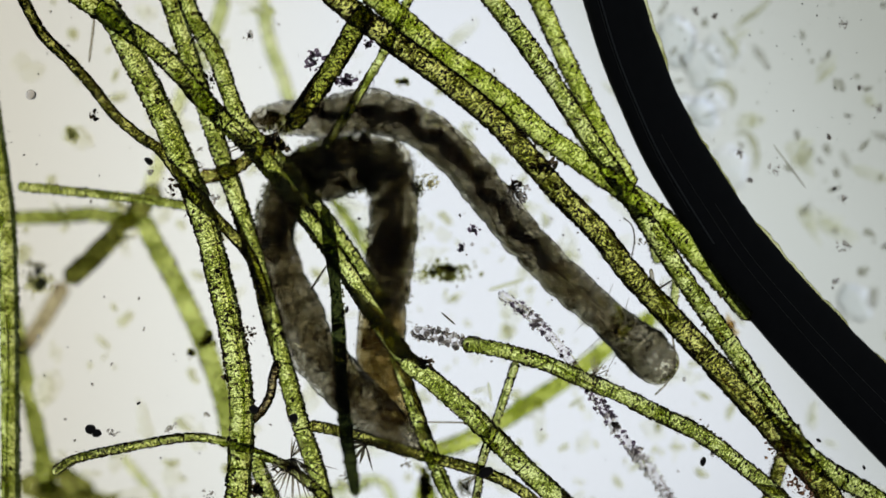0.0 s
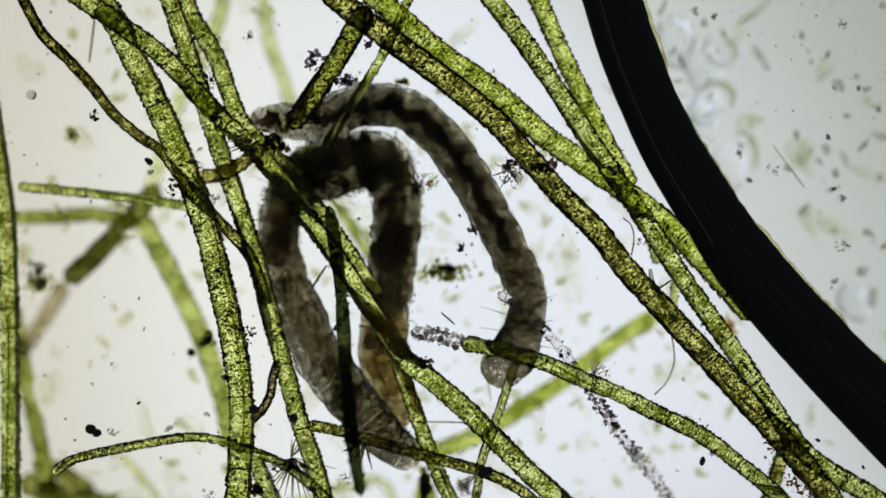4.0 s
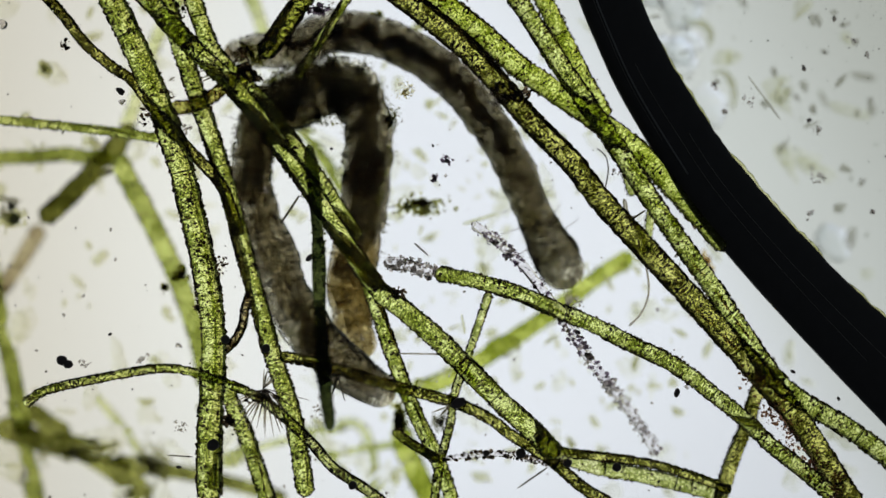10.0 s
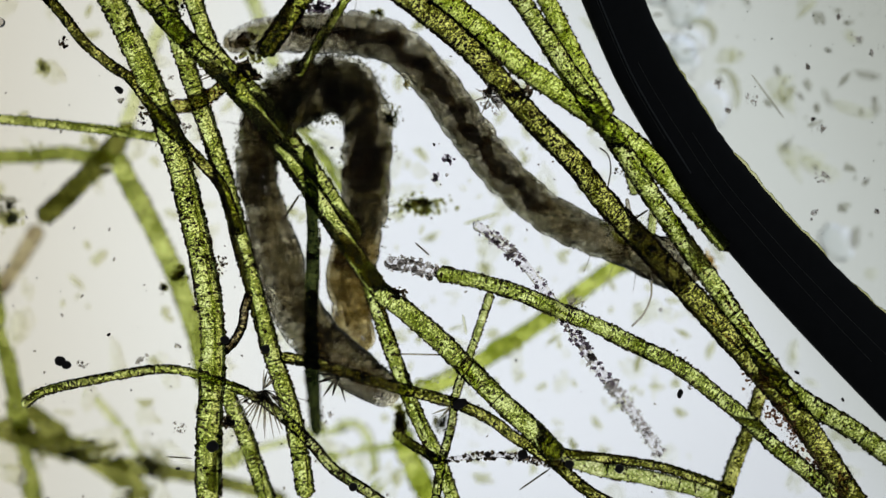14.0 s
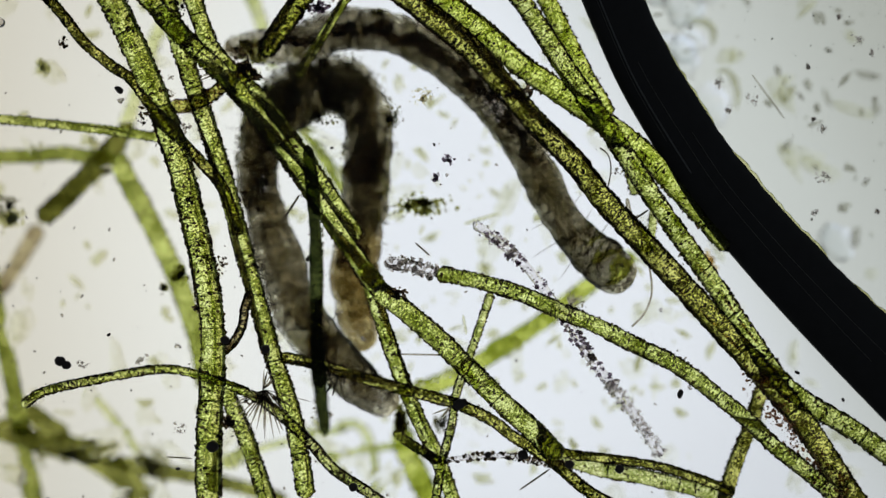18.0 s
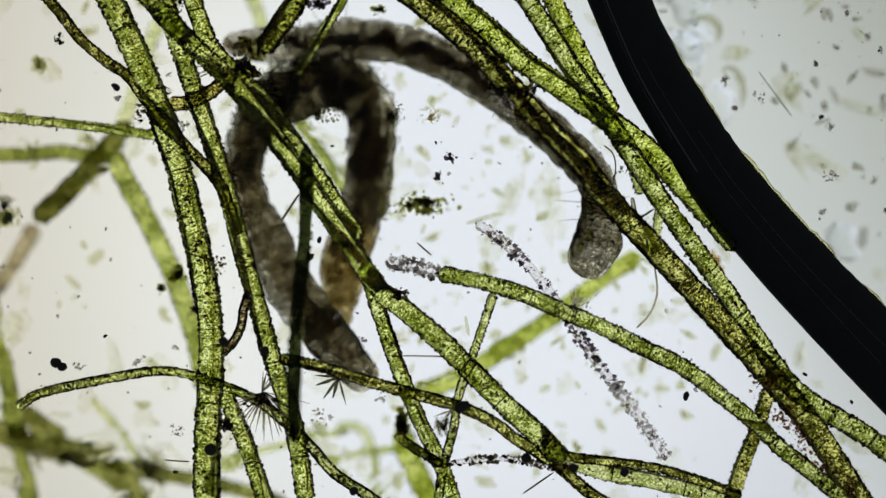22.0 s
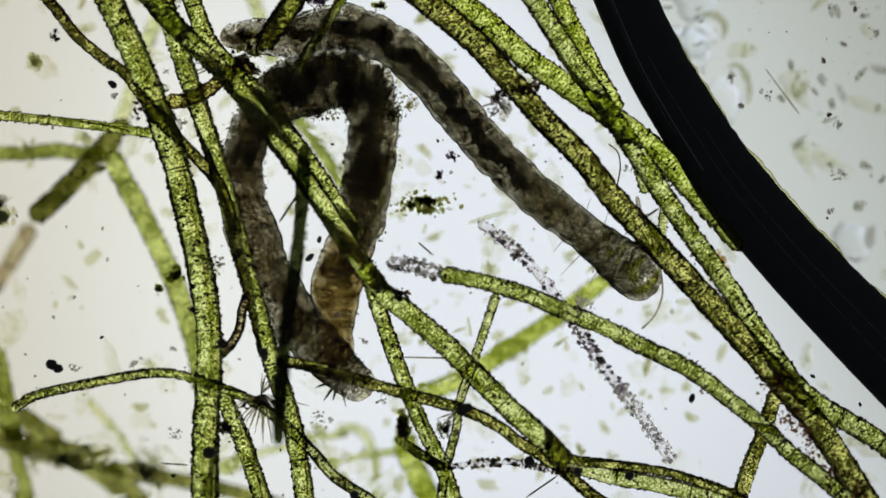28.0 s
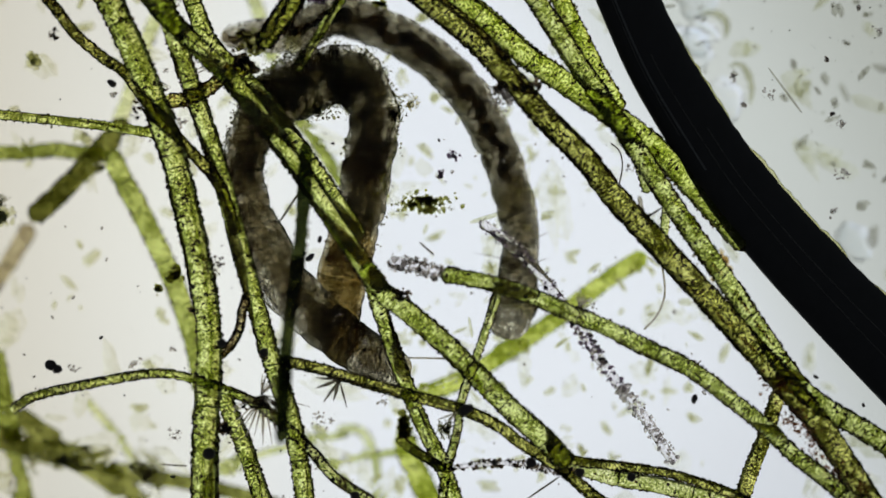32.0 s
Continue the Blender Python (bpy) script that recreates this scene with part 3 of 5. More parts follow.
# ---- worms: short rigid rings that ride on a bending line ----
def worm(name, label, count, span, profile, gut_profile, skin_of, flesh_of, gut_of, place, hairs=1.0, seed=1, granules=1.0, striped=lambda u: False, lean=lambda u: 0.0, fuzzy=lambda u: 0.0):
    """An Empty with one barrel-shaped segment for each ring; profile gives the radius (mm) along the body from 0 to 1."""
    rng = random.Random(seed)
    ob = thing(name, place, label, "worm", "worms")
    smooth_profile, rings = profile, []
    profile = lambda u: smooth_profile(u) * (1 + 0.08 * noise.noise(Vector((u * 16, seed, 0))) + 0.11 * noise.noise(Vector((u * 45, seed, 4))) + 0.03 * noise.noise(Vector((u * 110, seed, 6))))
    sway = lambda u: 0.022 * noise.noise(Vector((u * 40, seed * 1.7, 9)))
    half = span / count
    for i in range(count):
        u = (i + 0.5) / count
        end = "stop" if i == count - 1 else "start" if i == 0 else "both"
        # caps: the first ring closes at its back, the last at its front
        xs = np.linspace(-half, half, 9)
        rad = np.array([profile(min(1, max(0, u + x / span))) for x in xs]) * (1 + 0.012 * rng.uniform(-1, 1))
        if end != "both":
            r0 = profile(u)
            xs = np.linspace(-half, max(half, 1.1 * r0), 16) if i else np.linspace(-max(half, 1.1 * r0), half, 16)
            v = np.clip(xs / xs[-1] if i else xs / xs[0], 0, 1)
            rad = r0 * np.sqrt(np.clip(1 - v ** 2.4, 0.001, 1))
        bm = bmesh.new()
        mid = np.array([sway(u + x / span) for x in xs]) if end == "both" else 0 * xs + sway(u)
        tube(bm, np.stack([xs, mid, 0 * xs], 1), rad, ring=24, caps=False, wave=0.01, rng=rng)
        tone = {"both": "both", "start": "stop", "stop": "start"}[end]
        seg = part("segment", bm, skin_of(u)[tone], ob)
        bm = bmesh.new()
        tube(bm, np.stack([xs * 0.97, mid, 0 * xs], 1), rad * (0.76 + 0.05 * rng.uniform(-1, 1)), ring=18, caps=False, wave=0.04, rng=rng)
        part("flesh", bm, flesh_of(u)[tone], seg)
        r0 = profile(u)
        spots = []
        for _ in range(int(granules * r0 * 2200)):
            a = rng.uniform(0, 2 * math.pi)
            q = r0 * (rng.uniform(0.94, 1.0) if rng.random() < 0.4 else math.sqrt(rng.uniform(0.02, 0.90)))
            spots.append(((rng.uniform(-0.55, 0.55) * half, q * math.cos(a), q * math.sin(a)), rng.choice((0.0025, 0.003, 0.004, 0.005, 0.007))))
        grains("granulation", spots, GRANULE if flesh_of(u) is not FLESH_AMBER else GRANULE_AMBER, seg)
        if fuzzy(u) > 0:
            spots = []
            for _ in range(int(fuzzy(u))):
                a = rng.uniform(0, 2 * math.pi)
                q = r0 * (0.93 + abs(rng.gauss(0, 0.13)))
                spots.append(((rng.uniform(-0.6, 0.6) * half, q * math.cos(a), q * math.sin(a)), rng.choice((0.004, 0.005, 0.006, 0.008, 0.011))))
            grains("fuzz", spots, FUZZ, seg, "dark fuzz of debris sticking to the skin")
        if striped(u):
            for x in (-0.3, 0.0, 0.3):
                bm = bmesh.new()
                ang = np.linspace(0, 2 * math.pi, 21)
                loop = [Vector((x * half, 0.985 * r0 * math.cos(a), 0.985 * r0 * math.sin(a))) for a in ang]
                for p, q in zip(loop, loop[1:]):
                    tube(bm, np.array([p, (p + q) / 2 + Vector((0.0001, 0, 0)), q]), [0.0022] * 3, ring=4, caps=False)
                part("stripe", bm, GRANULE, seg)
        g = gut_profile((i + 0.5) / count)
        if g > 0:
            xs = np.linspace(-half, half, 11)
            # gut: a wavy cord that swells and narrows along the body
            us = u + xs / span
            wave = lambda k, q: np.array([noise.noise(Vector((v * k, seed * 3.1, q))) for v in us])
            off = np.array([lean(v) for v in us]) + 0.012 * np.sin(us * 70) + 0.045 * wave(34, 1.0)
            gr = np.array([gut_profile(min(1, max(0, v))) for v in us]) * (1 + 0.45 * wave(26, 2.0) + 0.60 * wave(75, 3.0) + 0.4 * wave(210, 5.0))
            bm = bmesh.new()
            tube(bm, np.stack([xs, off, 0 * xs], 1), np.maximum(gr, 0.004), ring=16, caps=False, wave=0.16, rng=rng)
            part("gut", bm, gut_of(u)["both"], seg)
        if i % 2 == 0 and 2 < i < count - 2 and rng.random() < hairs:
            for sgn in (-1, 1):
                r = profile((i + 0.5) / count)
                tip = Vector((rng.uniform(-0.06, 0.04), sgn * (r + rng.uniform(0.06, 0.2)), rng.uniform(-0.03, 0.05)))
                root = Vector((0, sgn * r * 0.9, 0))
                bm = bmesh.new()
                tube(bm, np.array([root, (root + tip) / 2, tip]), [0.0028, 0.0022, 0.001], ring=5)
                part("bristle", bm, HAIR, seg)
        rings.append(seg)
    return ob, rings


def ramp_of(*stops):
    xs, ys = [s[0] for s in stops], [s[1] for s in stops]
    return lambda u: float(np.interp(u, xs, ys))


A_PROFILE = ramp_of((0, 0.07), (0.05, 0.12), (0.16, 0.15), (0.3, 0.145), (0.6, 0.140), (0.78, 0.132), (0.86, 0.125), (0.91, 0.142), (0.96, 0.168), (1, 0.158))
A_GUT = ramp_of((0, 0.035), (0.035, 0.04), (0.055, 0.0), (0.08, 0.0), (0.12, 0.034), (0.2, 0.037), (0.4, 0.042), (0.62, 0.042), (0.72, 0.026), (0.73, 0.06), (0.88, 0.05), (0.93, 0.0))
long_worm, long_rings = worm(
    "freshwater_worm", "long translucent grey-brown worm with a dark gut, swinging its blunt head", 46, 4.05, A_PROFILE, A_GUT,
    lambda u: SKIN_PALE if u < 0.11 else SKIN if u < 0.88 else SKIN_HEAD, lambda u: FLESH if u > 0.11 else FLESH_PALE, lambda u: GUT if u < 0.72 else GUT_PALE, (0, 0, -0.24), 0.35, 3)
B_PROFILE = ramp_of((0, 0.12), (0.05, 0.155), (0.15, 0.17), (0.25, 0.18), (0.36, 0.135), (0.44, 0.15), (0.49, 0.195), (0.55, 0.21), (0.61, 0.195), (0.67, 0.17), (0.75, 0.165), (0.85, 0.17), (0.93, 0.16), (1, 0.11))
B_GUT = ramp_of((0, 0.0), (0.04, 0.05), (0.09, 0.06), (0.13, 0.08), (0.17, 0.05), (0.3, 0.06), (0.42, 0.07), (0.47, 0.08), (0.505, 0.12), (0.55, 0.12), (0.565, 0.09), (0.58, 0.12), (0.625, 0.115), (0.65, 0.06), (0.7, 0.075), (0.75, 0.11), (0.8, 0.09), (0.88, 0.085), (0.95, 0.07), (1, 0.02))


def b_gut_of(u):
    if 0.10 < u < 0.17:
        return GUT_BROWN
    if u < 0.34:
        return GUT_PALE
    if 0.49 < u < 0.55 or 0.57 < u < 0.64:
        return GUT_BLACK
    if 0.70 < u < 0.78:
        return GUT
    return GUT_BROWN if u < 0.90 else GUT_PALE


folded_worm, folded_rings = worm(
    "freshwater_worm", "folded dark-bodied translucent worm, head and amber tail hanging side by side", 58, 5.6, B_PROFILE, B_GUT,
    lambda u: SKIN_HEAD if u < 0.13 else SKIN if u < 0.84 else SKIN_AMBER, lambda u: FLESH_HEAD if u < 0.10 else FLESH if u < 0.84 else FLESH_AMBER, b_gut_of, (0, 0, -0.24), 0.12, 8, 1.0, lambda u: 0.0 < u < 0.10,
    ramp_of((0.40, 0.0), (0.47, 0.045), (0.62, 0.045), (0.68, 0.0)),
    ramp_of((0.30, 0), (0.36, 25), (0.45, 170), (0.62, 170), (0.70, 50), (0.85, 20), (0.92, 0)))

# ---- small things in the drop ----
def needles(bm, root, ways, thick, rng):
    for dx, dy in ways:
        tip = Vector(root) + Vector((dx, dy, rng.uniform(-0.02, 0.02)))
        mid = (Vector(root) + tip) / 2
        tube(bm, np.array([root, mid, tip]), [thick * 0.5, thick, thick * 0.25], ring=6)


def needle_fan(at, z, count, reach, heading, spread, material, label, seed, thick=0.0055):
    rng = random.Random(seed)
    ob = thing("needle_fan", (*at, z), label, "diatom cluster", "needle fans")
    for i in range(count):
        a = radians(heading + spread * (i / (count - 1) - 0.5) + rng.uniform(-7, 7))
        r = reach * rng.uniform(0.6, 1.1)
        bm = bmesh.new()
        needles(bm, (0, 0, 0), [(r * math.cos(a), r * math.sin(a))], thick * rng.uniform(0.8, 1.3), rng)
        part("needle", bm, material, ob)
    return ob


def grain_cluster(at, z, size, count, material, label, seed, grain=0.02, shape=(1, 1), name="grain_cluster"):
    """A loose heap of uneven grains: the larger ones are parts, the dust between them is one sheet."""
    rng = random.Random(seed)
    ob = thing(name, (*at, z), label, "debris", "grain clusters")
    arms = [(rng.uniform(0, 6.3), rng.uniform(0.5, 1.0)) for _ in range(5)]

    def spread():
        a, reach = rng.choice(arms)
        a, r = a + rng.gauss(0, 0.7), size * 0.9 * reach * rng.random() ** (1.5 if name == "algal_clot" else 0.8)
        return r * math.cos(a) * shape[0], r * math.sin(a) * shape[1], rng.uniform(-0.03, 0.03)

    for i in range(count // 2):
        bm = bmesh.new()
        lump(bm, spread(), grain * rng.uniform(0.45, 1.0), rng, (1.2, 0.9, 0.7))
        part("grain", bm, material, ob)
    grains("dust", [(spread(), grain * rng.uniform(0.2, 0.5)) for _ in range(count)], material, ob)
    return ob


def body(name, at, z, size, material, label, category, seed, squash=(1, 1, 0.6), turn=0.0, wob=0.16):
    rng = random.Random(seed)
    bm = bmesh.new()
    made = bmesh.ops.create_icosphere(bm, subdivisions=3, radius=1.0)["verts"]
    for v in made:
        w = 1 + wob * noise.noise(v.co * 1.7 + Vector((seed, 0, 0))) + 0.06 * noise.noise(v.co * 5 + Vector((seed, 3, 0)))
        v.co = Vector([v.co[i] * squash[i] for i in range(3)]) * size * w * MM
    ob = part(name, bm, material)
    ob.location = Vector((*at, z)) * MM
    ob.rotation_euler[2] = radians(turn)
    return tagged(ob, label, category)


def rod(a, b, z, thick, material, name, label, category):
    """A straight stiff needle between two places."""
    c = Vector(((a[0] + b[0]) / 2, (a[1] + b[1]) / 2, z))
    d = Vector((b[0] - a[0], b[1] - a[1], 0))
    xs = np.linspace(-d.length / 2, d.length / 2, 9)
    r = thick / 2 * np.array([0.45, 0.9, 1, 1, 1, 1, 1, 0.9, 0.45])
    bm = bmesh.new()
    tube(bm, np.stack([xs, 0 * xs, 0 * xs], 1), r, ring=8)
    ob = part(name, bm, material)
    ob.location = c * MM
    ob.rotation_euler[2] = math.atan2(d.y, d.x)
    return tagged(ob, label, category)


def scatter(name, count, box, z, sizes, material, label, seed, flat=0.35, long=1.0, keep=None):
    """Countless loose specks in a stretch of the drop, as one sheet of grains."""
    rng = random.Random(seed)
    verts, faces = [], []
    while count:
        x, y = rng.uniform(box[0], box[2]), rng.uniform(box[1], box[3])
        if keep and not keep(x, y):
            continue
        count -= 1
        s = math.exp(rng.uniform(math.log(sizes[0]), math.log(sizes[1])))
        st = rng.uniform(1, long)
        turn = Euler((rng.uniform(-0.4, 0.4), rng.uniform(-0.4, 0.4), rng.uniform(0, 6.3))).to_matrix()
        base, zz = len(verts), rng.uniform(*z)
        pieces = 1 if s < 0.02 else rng.choice((1, 2, 3))
        for p in range(pieces):
            o = Vector((rng.uniform(-1, 1) * s, rng.uniform(-1, 1) * s, 0)) if p else Vector()
            base = len(verts)
            verts += [tuple((turn @ Vector((v.x * s * st, v.y * s / st ** 0.5, v.z * s * flat)) * rng.uniform(0.7, 1.25) + o + Vector((x, y, zz))) * MM) for v in ICO]
            faces += [tuple(base + i for i in f) for f in ICO_FACES]
    me = bpy.data.meshes.new(name)
    me.from_pydata(verts, [], faces)
    me.materials.append(material)
    for p in me.polygons:
        p.use_smooth = True
    return tagged(new(name, me), label, "debris", kind="stuff")


def hair(pts, z, thick, material, label):
    line, _ = curve_points([(x, y, z) for x, y in pts], thick * 3)
    base = line[len(line) // 2].copy()
    bm = bmesh.new()
    tube(bm, line - base, [thick / 2] * len(line), ring=7)
    ob = part("fine_thread", bm, material)
    ob.location = Vector(base) * MM
    return tagged(ob, label, "thread", "fine threads")


# the stiff dark thread that drifts over the folded worm
THREAD_RNG = random.Random(44)
THREAD_HOME = (-0.646, -0.72)
bm = bmesh.new()
ys = np.linspace(-1.09, 1.09, 48)
tube(bm, np.stack([0.016 * np.sin(ys * 3.0), ys, 0 * ys], 1), 0.042 * (1 + 0.12 * np.sin(ys * 9 + 1)) * np.sqrt(np.clip(1.02 - np.abs(ys / 1.09) ** 40, 0.02, 1)), ring=14, wave=0.04, rng=random.Random(4))
dark_thread = thing("algal_filament", (*THREAD_HOME, 0.7), "dark green stiff algal thread floating above the folded worm", "alga", "algal filaments")
part("wall", bm, ALGA["black"], dark_thread)
grains("grit", [((0.02 * math.sin(y * 3) + 0.042 * math.cos(a), y, 0.042 * math.sin(a)), 0.010) for y, a in ((THREAD_RNG.uniform(-1.0, 1.0), THREAD_RNG.uniform(0, 6.3)) for _ in range(320))], FUZZ, dark_thread)

body("dark_cyst", (-2.388, -1.221), 0, 0.037, CYST, "dark round cyst lying beside smaller specks", "cyst", 1, (1, 0.9, 0.8))
body("dark_cyst", (-2.346, -1.247), 0, 0.033, CYST, "dark round cyst touching its twin", "cyst", 2, (1, 0.9, 0.8))
grain_cluster((-2.235, -1.24), 0, 0.08, 16, GRIT_CLEAR, "trail of tiny grey specks beside the cysts", 3, 0.012, (1.0, 0.5))
body("ring_cell", (-2.79, 1.045), 0, 0.034, GRIT_CLEAR, "small dark-rimmed round cell", "cell", 4, (1, 1, 1))
body("dark_speck", (-1.986, 0.589), 0, 0.022, CYST, "small dark angular speck", "debris", 5)
body("dark_cyst", (-1.352, -1.778), 0.15, 0.042, CYST, "dark oval cyst on a green filament", "cyst", 6, (1, 0.95, 0.8))
body("dark_cyst", (0.706, -1.84), 0.08, 0.034, CYST, "black round cyst on a colourless thread", "cyst", 7, (1, 1, 1))
body("dark_cyst", (0.472, -1.84), 0.08, 0.022, CYST, "small black cyst on a colourless thread", "cyst", 8, (1, 1, 1))
body("dark_knot", (0.288, -1.499), 0.12, 0.042, CYST, "black knot where two filaments cross", "debris", 9, (1.2, 0.8, 0.7), 20)
body("dark_knot", (1.013, -1.897), 0.16, 0.03, CYST, "dark knot at a crossing of filaments", "debris", 10)
body("dark_knot", (1.347, -1.932), 0.1, 0.03, CYST, "dark knot on a pale filament", "debris", 11)
body("dark_knot", (-0.422, -2.053), 0.1, 0.03, CYST, "dark knot on a thin gritty filament", "debris", 12)
body("dark_knot", (-1.271, -1.074), 0.14, 0.03, CYST, "dark knot at the end of a hooked thread", "debris", 13)
body("dark_cyst", (-1.001, -1.134), 0.14, 0.03, CYST, "dark spot on the wall of a filament", "cyst", 14)

grain_cluster((-0.867, 1.266), 0.1, 0.10, 46, GRIT_VIOLET, "cluster of dark violet grains beside a filament", 21, 0.022)
grain_cluster((-0.669, 1.137), 0.1, 0.10, 46, GRIT_VIOLET, "cluster of dark violet grains on a filament", 22, 0.022, (1.1, 0.8))
grain_cluster((-0.502, 1.387), 0.1, 0.055, 18, GRIT_VIOLET, "small cluster of dark violet grains", 23, 0.02)
grain_cluster((-1.316, 1.435), 0, 0.055, 22, GRIT_CLEAR, "loose cluster of pale grains", 24, 0.014, (0.8, 1.2))
grain_cluster((0.206, 0.128), -0.05, 0.05, 22, GRIT_VIOLET, "cluster of dark violet grains between the worms", 25, 0.018)
grain_cluster((0.122, 0.011), -0.05, 0.045, 18, GRIT_VIOLET, "smaller cluster of dark violet grains", 26, 0.018)
glassy_clump = grain_cluster((0.569, 0.372), 0.0, 0.12, 60, GRIT_CLEAR, "clump of glassy crystals drifting beside a filament", 27, 0.022)
black_clump = grain_cluster((0.552, 0.418), 0.05, 0.11, 26, GRIT, "clump of black grains drifting among crystals", 28, 0.022)
grain_cluster((0.678, 0.553), 0.12, 0.12, 60, GRIT, "crust of brown grains on an olive filament", 29, 0.024, (1.2, 0.6))
grain_cluster((0.537, -0.43), 0.0, 0.10, 34, GRIT_CLEAR, "tangle of pale grains at the end of a chain", 30, 0.018, (1.0, 0.7))
loose_crystals = grain_cluster((-0.1, 0.43), 0.0, 0.11, 60, CRYSTAL, "loose cluster of pale crystals drifting beside the folded worm", 31, 0.016)
grain_cluster((-0.634, -1.602), -0.05, 0.12, 26, GRIT_CLEAR, "scatter of tiny ring-shaped cells", 32, 0.016)
grain_cluster((-0.121, -0.749), 0.1, 0.09, 34, GRIT, "crust of brown grains where filaments meet", 33, 0.026)
grain_cluster((-1.042, -1.463), 0.08, 0.13, 40, GRIT, "brown crust on a thin filament", 34, 0.02, (1.2, 0.5))
grain_cluster((-1.107, 0.743), 0.1, 0.15, 70, GRIT, "brown crust at a crossing of filaments", 35, 0.024, (1.0, 0.8))
grain_cluster((-1.151, 0.873), -0.397, 0.118, 60, CLOT, "blurred brown clot near the long worm's tail", 36, 0.024)
grain_cluster((0.049, -0.132), -0.9, 0.264, 200, CLOT, "dark green clot of algae deep in the drop", 37, 0.028, (1.5, 0.6), "algal_clot")
grain_cluster((-1.668, -0.642), -0.8, 0.105, 40, CLOT, "dark clot on a deep filament", 38, 0.034, (1.4, 0.8), "algal_clot")
grain_cluster((-2.09, -2.178), -2.4, 0.24, 56, FLAKE_OLIVE, "grey-brown clot of debris deep below a filament", 61, 0.05, (0.7, 1.2), "algal_clot")
grain_cluster((-2.722, -2.09), -2.6, 0.34, 110, FLAKE_OLIVE, "dull tangle of debris along a deep filament", 62, 0.05, (1.3, 0.4), "algal_clot")
grain_cluster((-1.263, -1.631), 0.1, 0.07, 50, GRIT, "brown knot of grains beside a filament", 63, 0.024)
grain_cluster((-1.815, -0.756), -0.9, 0.048, 20, CLOT, "small dark clot deep in the drop", 39, 0.029, (1, 1), "algal_clot")
grain_cluster((-2.149, -2.2), -3.0, 0.26, 90, FLAKE_OLIVE, "dim clot among deep filaments", 40, 0.045, (0.7, 1.3), "algal_clot")
grain_cluster((0.178, -1.708), -1.0, 0.12, 110, FUZZ, "brownish clot near a dark knot", 41, 0.018, (1, 1), "algal_clot")
grain_cluster((-0.119, -1.711), -1.2, 0.13, 150, CLOT, "dark green clot on a leafy filament", 42, 0.02, (0.7, 1.5), "algal_clot")
grain_cluster((-0.281, 1.19), -0.788, 0.067, 32, CLOT, "small green clot deep in the drop", 43, 0.029, (1.1, 0.8), "algal_clot")
grain_cluster((-2.95, -0.174), -1.1, 0.150, 48, FLAKE_GREY, "pale grey clot deep in the drop", 44, 0.034, (1, 1), "algal_clot")
grain_cluster((-2.689, 0.812), -1, 0.113, 40, FLAKE, "pale green clot deep in the drop", 45, 0.034, (1, 1), "algal_clot")
for i, at in enumerate(((2.09, -0.60), (2.19, -0.87), (2.30, -1.13))):
    grain_cluster(at, -1.2, 0.17, 60, FILM, "pale brown film beside a filament", 146 + i, 0.04, (0.5, 1.2), "algal_clot")

grain_cluster((-1.009, 0.468), -0.45, 0.30, 300, FUZZ, "dark green fuzz over the bend of the folded worm", 47, 0.016, (1.0, 0.9), "algal_clot")
grain_cluster((-0.698, 0.448), -0.45, 0.16, 200, FUZZ, "dark brown fuzz inside the bend of the folded worm", 60, 0.013, (1.4, 0.6), "algal_clot")
grain_cluster((-0.19, 0.445), -0.4, 0.16, 220, FUZZ, "brown fuzz on the side of the folded worm", 48, 0.013, (0.7, 1.0), "algal_clot")
grain_cluster((-2.906, -0.25), -1.069, 0.187, 50, FLAKE, "pale clot deep in the drop", 50, 0.047, (1.0, 0.8), "algal_clot")
needle_fan((-0.524, -1.314), 0.05, 5, 0.18, 228, 100, NEEDLE_DARK, "fan of greenish glassy needles under a filament", 51, 0.010)
needle_fan((-1.008, -1.41), 0.05, 26, 0.30, 265, 150, NEEDLE, "fan of pale brown needles on a thin filament", 52)
needle_fan((-1.291, 0.72), 0.05, 9, 0.22, 170, 60, NEEDLE, "fan of colourless needles beside a filament", 53)
crystal_spray = needle_fan((0.537, 0.38), 0.05, 5, 0.14, 200, 200, NEEDLE, "spray of thin needles on a clump of crystals", 54)

rod((2.289, 0.725), (2.513, 0.423), -0.35, 0.015, FLAKE_GREY, "rod_diatom", "pale grey straight rod lying on the glass", "diatom")
rod((-2.407, 1.603), (-2.445, 1.286), -0.3, 0.02, NEEDLE, "rod_diatom", "pale brown straight rod", "diatom")
rod((-0.142, -1.179), (0.293, -1.186), -0.1, 0.012, NEEDLE, "rod_diatom", "thin colourless rod between filaments", "diatom")
rod((-0.011, -0.429), (0.084, -0.513), 0.0, 0.012, NEEDLE_DARK, "rod_diatom", "short thin dark rod", "diatom")
rod((-0.91, -0.297), (-0.785, -0.108), 0.0, 0.016, NEEDLE_DARK, "rod_diatom", "short jointed rod beside the folded worm", "diatom")
rod((0.898, -1.95), (0.69, -2.094), -0.1, 0.012, NEEDLE_DARK, "rod_diatom", "thin grey rod under a thread", "diatom")
rod((1.427, -0.286), (1.54, -0.21), 0.1, 0.014, NEEDLE_DARK, "rod_diatom", "short dark rod between two filaments", "diatom")
rod((1.401, -0.133), (1.424, -0.258), 0.05, 0.03, NEEDLE, "rod_diatom", "short glassy rod beside a filament", "diatom")
rod((0.311, -0.921), (0.334, -1.054), -0.3, 0.02, FLAKE, "rod_diatom", "pale green short rod", "diatom")
rod((0.324, -0.294), (0.572, -0.219), -0.8, 0.03, FLAKE, "rod_diatom", "pale green rod deep in the drop", "diatom")
